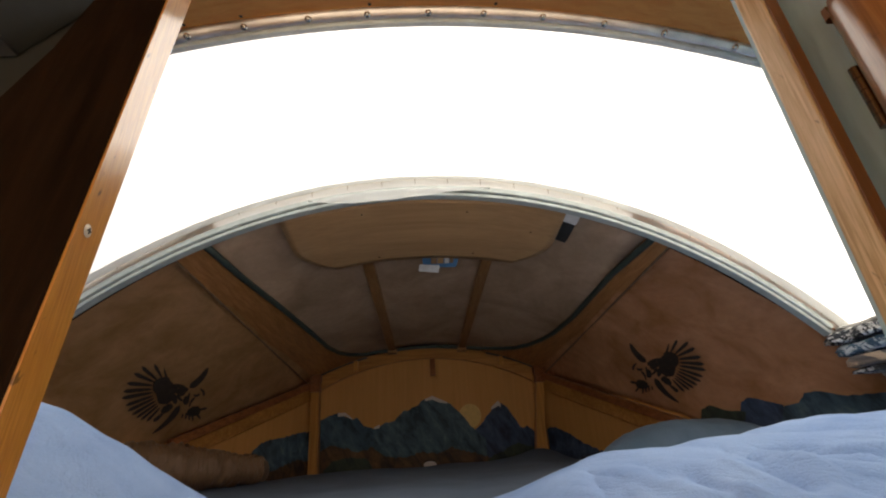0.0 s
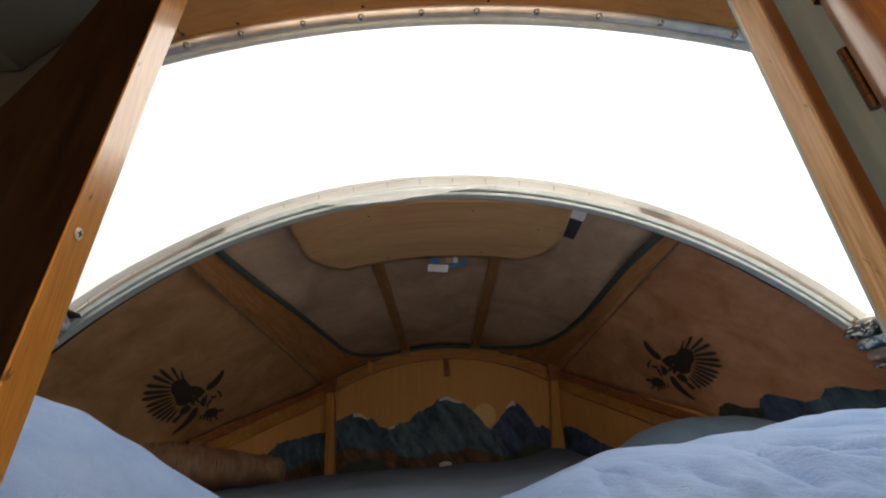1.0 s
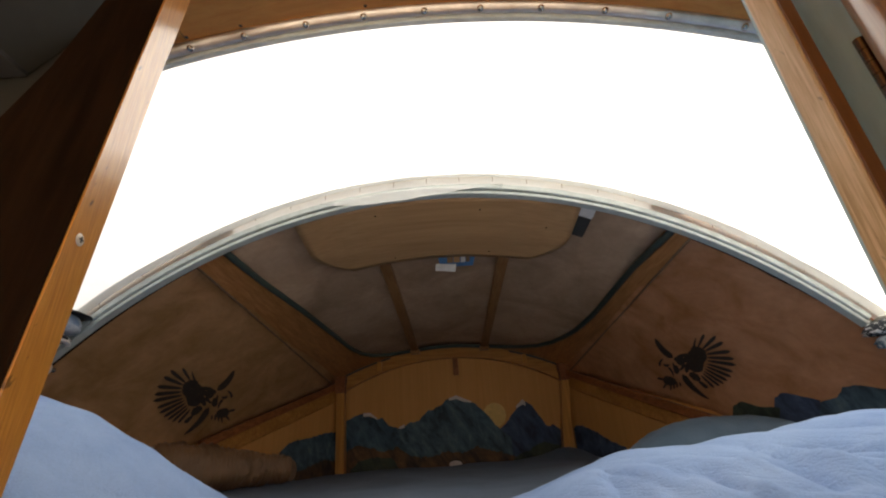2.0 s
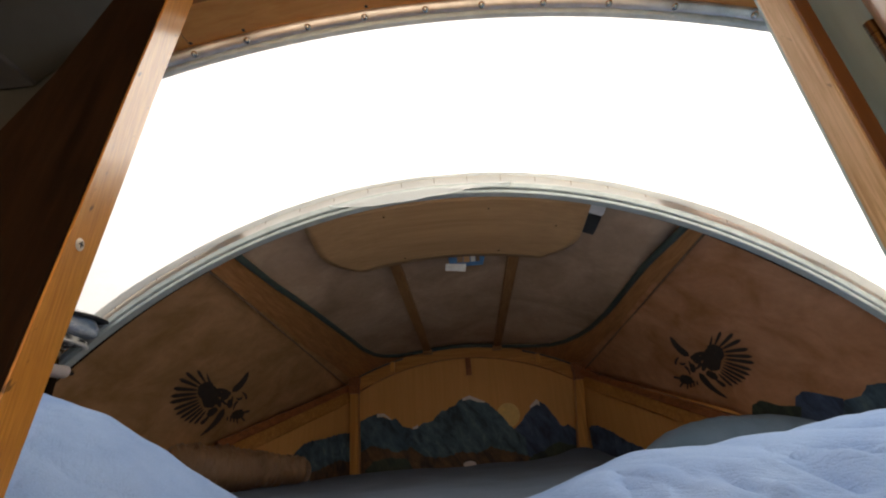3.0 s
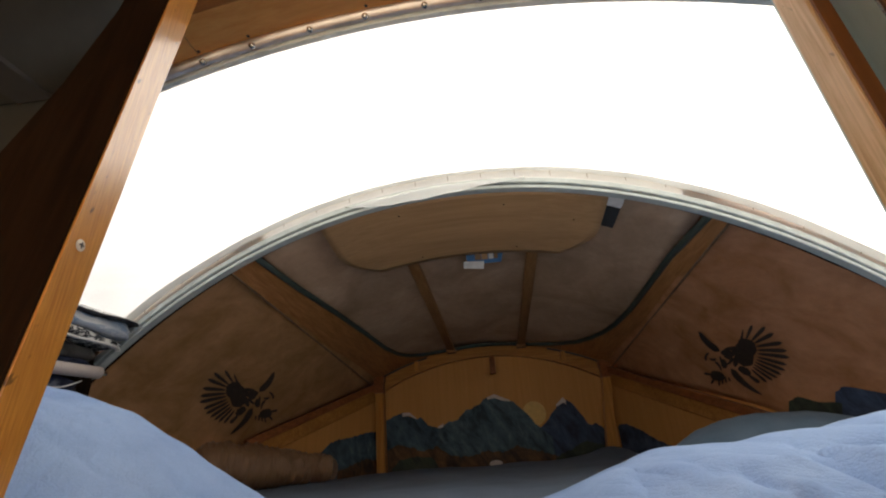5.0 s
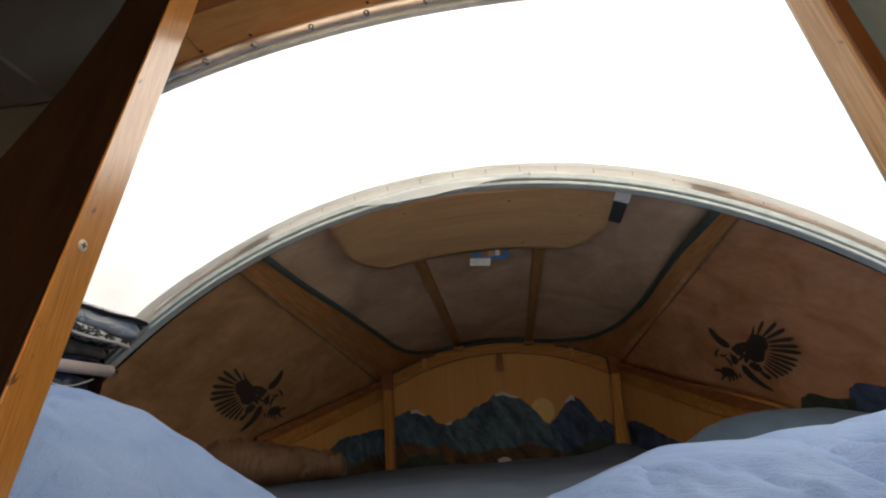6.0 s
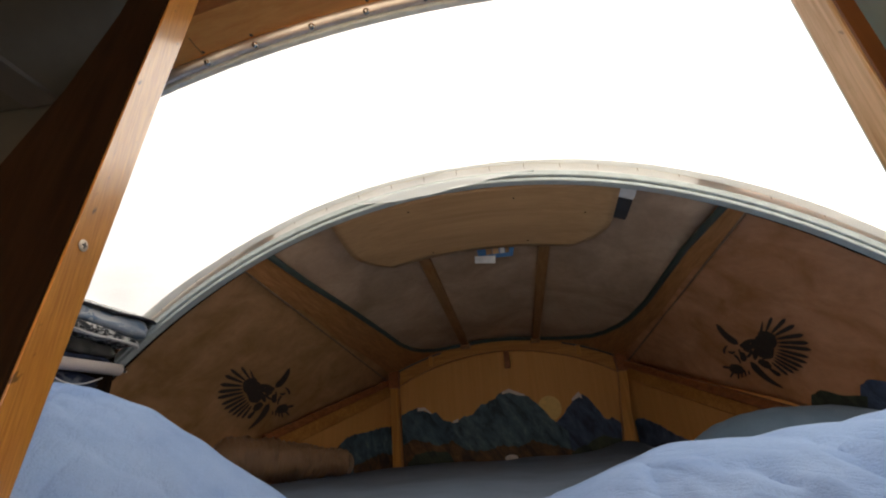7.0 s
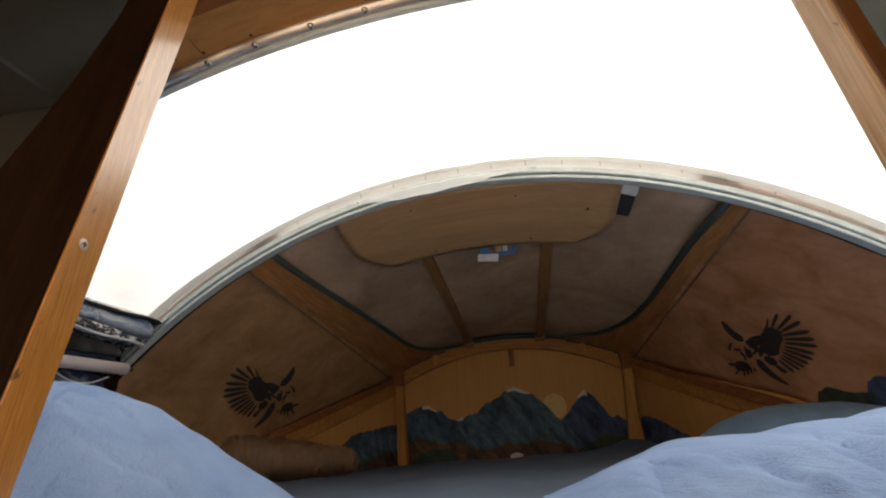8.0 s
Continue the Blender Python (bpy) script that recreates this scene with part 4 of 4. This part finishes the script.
rocks = thing("painted_rocks", "dark blue and green painted rocks along the sloping panel", "mural", (1.05, 1.45, 1.25))
rock(rocks, [(0.0, 0.90), (0.064, 0.898), (0.134, 0.8925), (0.215, 0.8885), (0.241, 0.874), (0.292, 0.855), (0.3465, 0.852), (0.38, 0.867), (0.40, 0.876), (0.48, 0.881), (0.50, 0.886)], MOUNT_TEAL, 0.003)
rock(rocks, [(0.48, 0.875), (0.519, 0.8485), (0.566, 0.815), (0.62, 0.8185), (0.632, 0.822)], MOUNT_DEEP, 0.0045)
rock(rocks, [(0.68, 0.866), (0.76, 0.842), (0.7865, 0.7935), (0.849, 0.798), (0.862, 0.802)], MOUNT_GREEN, 0.006)


def stencil(side, o, u, w):
    """A plain dark stencil: a half fan of tapered strokes, a few rounded patches and two long strokes.
    o, u, w: where three corners of the pattern lie on the panel, as (s, v)."""
    t = thing("wall_stencil", "black stencilled fan of tapered strokes on the rose-brown panel", "stencil", loft(side, *o), "panel stencils")
    # pattern corners: (100, 85), (378, 400), (510, 200)
    det = (278 * 115 - 410 * 315)

    def lay(x, y, lift=0.003):
        y += 0.11 * max(0.0, x - 200) * (1 - y / 500)
        a, b = x - 100, y - 85
        p, q = (a * 115 - 410 * b) / det, (278 * b - a * 315) / det
        return loft_in(side, o[0] + p * (u[0] - o[0]) + q * (w[0] - o[0]), o[1] + p * (u[1] - o[1]) + q * (w[1] - o[1]), lift)

    def stroke(name, x0, y0, x1, y1, w0, w1, bend=0.0):
        n = 9
        dx, dy = x1 - x0, y1 - y0
        ln = math.hypot(dx, dy)
        nx, ny = -dy / ln, dx / ln
        rows = []
        for i in range(n + 1):
            k = i / n
            half = (w0 + (w1 - w0) * k) * math.sqrt(max(0.02, 1 - (2 * k - 1) ** 4))
            cx, cy = x0 + dx * k + nx * bend * math.sin(math.pi * k), y0 + dy * k + ny * bend * math.sin(math.pi * k)
            rows.append([lay(cx + nx * half * e, cy + ny * half * e) for e in (-1, 0, 1)])
        under(t, part(name, grid(rows, 0.0006), STENCIL))

    def patch(name, cx, cy, rx, ry, turn, seed):
        rows = []
        for ring_k in (0.02, 0.5, 1.0):
            row = []
            for i in range(22):
                a = 2 * math.pi * i / 22
                k = ring_k * (1 + 0.22 * noise.noise(Vector((math.cos(a) * 2, math.sin(a) * 2, seed))))
                x, y = rx * k * math.cos(a), ry * k * math.sin(a)
                c, s = math.cos(turn), math.sin(turn)
                row.append(lay(cx + x * c - y * s, cy + x * s + y * c))
            rows.append(row)
        under(t, part(name, grid(rows, 0.0006, True), STENCIL))

    for x0, y0, x1, y1, wd in ((335, 132, 362, 78, 9), (358, 138, 417, 84, 10), (372, 146, 452, 107, 10), (378, 160, 486, 142, 10), (382, 175, 504, 173, 10), (382, 190, 513, 200, 10),
                               (380, 204, 500, 234, 9), (376, 216, 492, 260, 9), (370, 228, 474, 282, 9), (364, 240, 456, 300, 8), (358, 250, 436, 314, 8), (350, 262, 410, 326, 8), (334, 292, 378, 332, 12)):
        stroke("feather_stroke", x0, y0, x1, y1, wd * 0.5, wd * 1.0)
    patch("body_patch", 335, 165, 48, 36, 0.3, 1)
    patch("body_patch", 330, 212, 36, 40, 0.5, 2)
    patch("body_patch", 285, 218, 15, 36, 0.35, 6)
    patch("body_patch", 318, 272, 32, 18, 0.6, 7)
    patch("body_patch", 240, 186, 30, 13, 0.1, 8)
    patch("body_patch", 222, 236, 16, 24, -0.3, 9)
    patch("body_patch", 268, 190, 34, 12, -0.5, 3)
    stroke("long_stroke", 285, 180, 322, 92, 10, 4, 8)
    stroke("long_stroke", 205, 178, 102, 82, 16, 10, -8)
    stroke("long_stroke", 254, 262, 378, 402, 20, 8, 10)
    stroke("small_stroke", 128, 214, 150, 178, 9, 5, -8)
    stroke("small_stroke", 150, 205, 186, 212, 5, 7, 5)
    stroke("small_stroke", 176, 222, 206, 272, 7, 4, -6)
    stroke("small_stroke", 205, 200, 212, 232, 4, 6)
    stroke("small_stroke", 222, 178, 300, 168, 8, 9, -5)
    stroke("small_stroke", 240, 240, 268, 205, 6, 9, 4)
    stroke("small_stroke", 225, 196, 262, 214, 5, 5, 4)
    patch("lower_patch", 180, 296, 40, 26, 0.3, 5)
    for k in range(4):
        stroke("small_stroke", 188 + 16 * k, 300 + 4 * (k % 2), 180 + 20 * k, 352 - 8 * k, 4, 5)
    stroke("small_stroke", 160, 290, 108, 276, 5, 8)
    stroke("small_stroke", 165, 305, 138, 338, 6, 6)
    return t


stencil(1, (0.331, 0.536), (0.722, 0.866), (0.622, 0.490))
stencil(-1, (0.381, 0.544), (0.756, 0.826), (0.648, 0.443))


# ---------------------------------------------------------------- folded curtains at the ends of the canvas
def folded_layer(name, mat, x_in, depth, y1, z0, z1, thick0, thick1, parent, seed, label="", frill=0.0, point=0.35, y0=0.46):
    """One fold of cloth: a flattened doubled loop, rounded towards the aisle, running back along the wall.
    z0, z1 and thick0, thick1: its middle and thickness at the near and the far end."""
    rows = []
    sign = 1 if x_in > 0 else -1
    prof = [(0.0, 0.08), (0.012, 0.30), (0.05, 0.46), (0.2, 0.5), (0.6, 0.47), (1.0, 0.42), (1.0, -0.42), (0.6, -0.47), (0.2, -0.5), (0.05, -0.47), (0.004, -0.34), (-0.01, -0.2), (0.018, -0.08)]
    for j in range(91):
        k = j / 90
        y = y0 + (y1 - y0) * k
        close = max(0.0, (k - 0.9) / 0.1)
        thick = (thick0 + (thick1 - thick0) * k) * (1 - (1 - point) * close ** 2) * (1 + 0.22 * noise.noise(Vector((k * 6, seed, 2))))
        thick *= 1 + frill * math.sin(k * 95 + 2 * noise.noise(Vector((k * 9, seed, 1))))
        zz = z0 + (z1 - z0) * k + 0.004 * noise.noise(Vector((k * 5, seed, 0)))
        xi = x_in + sign * (frill * 0.004 * math.cos(k * 95) + 0.014 * noise.noise(Vector((k * 4, seed, 7))) + 0.004 * noise.noise(Vector((k * 15, seed, 9))) + 0.03 * close ** 2)
        row = []
        for a, b in prof:
            wob = 0.0035 * noise.noise(Vector((k * 14, b * 3, seed)))
            row.append((xi + sign * (depth * a + wob * (1 if a < 0.3 else 0)), y + 0.012 * noise.noise(Vector((a * 3, b * 5, seed))) * close, zz + thick * b * (1 + 0.25 * noise.noise(Vector((k * 8, a * 2, seed))))))
        rows.append(row)
    bm = grid(rows, 0, True)
    bm.verts.ensure_lookup_table()
    bm.faces.new(bm.verts[:len(prof)])
    bm.faces.new(bm.verts[-len(prof):])
    under(parent, part(name, bm, mat, None, label, True))


left_pile = thing("folded_curtain", "folded blue and black floral curtain under the canvas edge", "curtain", (-1.0, 0.75, 1.54))
border_rows = []
for j in range(5):
    row = []
    for i in range(161):
        k = i / 160
        gather = math.sin(k * 120 + 3 * noise.noise(Vector((k * 11, 0, 1)))) * (0.35 + 0.65 * abs(noise.noise(Vector((k * 14, 2, 0)))))
        row.append((-0.918 - 0.028 * j / 4 + 0.008 * gather * (1 - j / 5), 0.46 + 0.572 * k, 1.719 + 0.026 * (j / 4) * (1 - 0.55 * k) + 0.002 * gather))
    border_rows.append(row)
under(left_pile, part("border", grid(border_rows), DOUBLE_CANVAS, None, "white gathered canvas border", True))
folded_layer("lining", BLACK, -0.908, 0.11, 1.056, 1.713, 1.714, 0.005, 0.006, left_pile, 2, "black edge binding")
folded_layer("fold", BLUE_FLORAL, -0.925, 0.10, 1.046, 1.704, 1.693, 0.014, 0.040, left_pile, 3, "pale blue floral fold", 0.0, 0.85)
folded_layer("fold", DARK_FLORAL, -0.930, 0.10, 1.035, 1.683, 1.659, 0.026, 0.020, left_pile, 4, "black and white floral fold", 0.0, 0.4)
folded_layer("hem_strip", WHITE_COTTON, -0.927, 0.012, 1.035, 1.669, 1.6475, 0.004, 0.005, left_pile, 8, "thin white hem", 0.0, 0.5)
folded_layer("fold", GREY_FLORAL, -0.962, 0.08, 1.0, 1.645, 1.628, 0.040, 0.030, left_pile, 5, "dark grey patterned fold", 0.0, 0.5)
folded_layer("fold", NAVY_FLORAL, -0.978, 0.06, 1.008, 1.606, 1.609, 0.018, 0.012, left_pile, 7, "dark navy fold")
folded_layer("fold", NAVY_FLORAL, -0.985, 0.06, 0.99, 1.555, 1.553, 0.044, 0.040, left_pile, 6, "dark blue fold")
tube = thing("curtain_roller", "pale pink cloth roller tube with a metal tip", "roller", (-0.965, 0.75, 1.588))
under(tube, part("tube", swept([(-0.962, 0.46 + 0.535 * i / 8, 1.574 + 0.012 * i / 8) for i in range(9)], [(a, b * 1.1) for a, b in ring(0.0135, 14)]), PINK_COTTON, None, "", True))
under(tube, part("cord", swept([(-0.955, 0.80 + 0.012 * i, 1.560 - 0.022 * math.sin(math.pi * i / 12)) for i in range(13)], ring(0.0014, 6)), WHITE_COTTON, None, "thin white pull cord", True))
under(tube, part("tip", swept([(-0.962, 0.994, 1.586), (-0.962, 1.002, 1.586), (-0.962, 1.0025, 1.586), (-0.962, 1.014, 1.586)], ring(0.0062, 10)), STEEL, None, "small metal tip"))
right_pile = thing("folded_curtain", "folded blue, white and tan floral curtain under the canvas edge", "curtain", (1.1, 0.75, 1.45))
folded_layer("border", WHITE_COTTON, 1.03, 0.10, 1.046, 1.590, 1.577, 0.012, 0.010, right_pile, 11, "white border")
folded_layer("fold", DARK_FLORAL, 0.995, 0.14, 1.056, 1.574, 1.549, 0.024, 0.032, right_pile, 12, "black and white floral fold", 0.0, 0.5)
folded_layer("fold", TEAL_FLORAL, 1.006, 0.14, 1.046, 1.543, 1.520, 0.030, 0.030, right_pile, 13, "blue floral fold", 0.0, 0.6)
folded_layer("fold", TAN_FLORAL, 1.016, 0.14, 1.040, 1.507, 1.490, 0.028, 0.028, right_pile, 14, "tan patterned fold", 0.0, 0.5)
folded_layer("fold", DARK_FLORAL, 1.022, 0.13, 1.036, 1.483, 1.468, 0.016, 0.014, right_pile, 15, "dark floral fold")
folded_layer("fold", BLUE_FLORAL, 1.085, 0.07, 1.02, 1.450, 1.440, 0.04, 0.04, right_pile, 16, "pale blue hanging fold")
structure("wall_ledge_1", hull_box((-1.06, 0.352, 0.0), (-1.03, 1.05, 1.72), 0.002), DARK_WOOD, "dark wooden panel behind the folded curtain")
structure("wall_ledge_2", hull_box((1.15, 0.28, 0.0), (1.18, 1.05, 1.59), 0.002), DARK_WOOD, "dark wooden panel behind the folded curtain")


# ---------------------------------------------------------------- the opening: posts and partitions
def roof_cut(x0, x1, y, lift=0.0):
    return [(x1 + (x0 - x1) * i / 12, y, bow(x1 + (x0 - x1) * i / 12, 2.009 + lift, 0.0)) for i in range(13)]


structure("wall_partition_1", slab([(-1.24, 0.335, 0.0), (-0.41, 0.335, 0.0)] + roof_cut(-1.24, -0.41, 0.335), 0.015, (0, 1, 0)), SHADED_PAINT, "grey painted partition beside the bed, darkened to stand for dim light")
structure("wall_partition_2", slab([(0.325, 0.262, 0.0), (1.24, 0.262, 0.0)] + roof_cut(0.325, 1.24, 0.262), 0.014, (0, 1, 0)), BLUE_GREY, "blue-grey painted partition beside the bed")
structure("wall_partition_3", hull_box((0.345, -0.20, 0.0), (0.360, 0.262, 1.955), 0.001), BLUE_GREY, "blue-grey painted cupboard side along the aisle")


def leaning_post():
    t = thing("door_post", "varnished honey-coloured pine post with a steel screw", "door post", (-0.29, 0.23, 0.0), "door posts")
    rows, board = [], []
    for z, near, far, left in ((0.0, 0.1165, 0.150, -0.62), (1.05, 0.1955, 0.226, -0.62), (1.35, 0.2185, 0.249, -0.52), (1.60, 0.2420, 0.2735, -0.40), (1.72, 0.2525, 0.2845, -0.36), (1.84, 0.2645, 0.298, -0.34), (1.962, 0.2765, 0.311, -0.335)):
        rows.append([(-0.292, near + 0.002, z), (-0.2815, near + 0.002, z), (-0.280, near + 0.003, z), (-0.2864, far + 0.0052, z), (-0.289, far + 0.0076, z), (-0.292, far + 0.0076, z)])
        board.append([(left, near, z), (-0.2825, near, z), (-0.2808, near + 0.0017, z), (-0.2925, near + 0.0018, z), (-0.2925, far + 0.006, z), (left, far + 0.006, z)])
    # the board's shaded face is darkened by colour, unlike the pine edge
    for nm, rr, mat, lb in (("lipping", rows, PINE, "honey-coloured pine edge"), ("board", board, DARK_WOOD, "post board darkened for its shaded side")):
        bm = grid(rr, 0, True)
        bm.verts.ensure_lookup_table()
        n = len(rr[0])
        bm.faces.new(bm.verts[:n])
        bm.faces.new(bm.verts[-n:])
        under(t, part(nm, bm, mat, None, lb))
    head = part("screw", dome(0.0052, 0.0010, 18, 3), SCREW, None, "pale steel cross-head screw", True)
    placed(head, (-0.2818, 0.2512, 1.5334), (0.978, 0.208, 0))
    under(t, head)
    for a, b in ((0.0026, 0.0006), (0.0006, 0.0026)):
        part("slot", hull_box((-a, -b, 0.0005), (a, b, 0.0013), 0), BLACK, head, "dark screw slot")
    return t


leaning_post()
post = thing("door_post", "pale pine post beside the blue-grey partition", "door post", (0.335, 0.262, 0.0), "door posts")
under(post, part("post", hull_box((0.3116, 0.2344, 0.0), (0.3240, 0.2612, 1.962), 0.0025), PALE_PINE))
# dark strip put over the front face to imitate its shaded side
under(post, part("front_edge", hull_box((0.3125, 0.2320, 0.0), (0.3240, 0.2342, 1.962), 0.0006), EDGE_BROWN, None, "dark strip standing for the post's shaded side"))
locker = thing("overhead_locker", "grey painted overhead locker beside the aisle, darkened to stand for dim light", "locker", (-0.7, -0.2, 1.80))
under(locker, part("carcass", slab([(-0.48, 0.333, 1.802), (-0.345, 0.333, 1.962), (-0.45, 0.333, 1.925), (-0.6, 0.333, 1.862), (-0.72, 0.333, 1.80)], 1.2, (0, -1, 0)), SHADED_PAINT))
under(locker, part("edge_strip", hull_box((-0.526, -0.867, 1.797), (-0.479, 0.332, 1.804), 0.001), BLACK, None, "dark edge strip"))

door = thing("cupboard_door", "varnished dark wooden cupboard door with a rounded stile", "cupboard door", (0.338, 0.1, 0.9))
stile = [(0.3445, 0.212), (0.338, 0.211), (0.332, 0.206), (0.329, 0.199), (0.329, 0.185), (0.331, 0.174), (0.337, 0.168), (0.3445, 0.167)]
rows = [[(x + sx, y - sy, z) for x, y in stile] for z, sx, sy in ((0.9, 0, 0), (1.2, 0, 0), (1.5, 0, 0), (1.705, 0, 0), (1.716, 0.001, 0.002), (1.721, 0.004, 0.008))]
bm = grid(rows, 0, True)
bm.verts.ensure_lookup_table()
bm.faces.new(bm.verts[:8])
bm.faces.new(bm.verts[-8:])
under(door, part("stile", bm, GLOSS_WOOD, None, "glossy rounded stile", True))
under(door, part("panel", hull_box((0.336, -0.20, 0.9), (0.3445, 0.168, 1.715), 0.001), DARK_WOOD))
catch = [(0.3445, 0.2135), (0.335, 0.2135), (0.3315, 0.2105), (0.3315, 0.2055), (0.3445, 0.2055)]
under(door, part("catch", joined(grid([[(x, y, z) for x, y in catch] for z in (1.700, 1.703, 1.709, 1.712)], 0, True)), EDGE_BROWN, None, "small worn wooden catch"))
hinge = thing("hinge", "old brass butt hinge on the cupboard door", "hinge", (0.341, 0.215, 1.61))
for k in range(5):
    z0 = 1.588 + 0.0125 * k
    under(hinge, part("knuckle", swept([(0.3405, 0.2165, z0), (0.3405, 0.2165, z0 + 0.0118)], ring(0.0040, 12), (0, 1, 0)), BRASS))
under(hinge, part("leaf", hull_box((0.3425, 0.2115, 1.588), (0.3448, 0.2195, 1.650), 0.0005), BRASS))
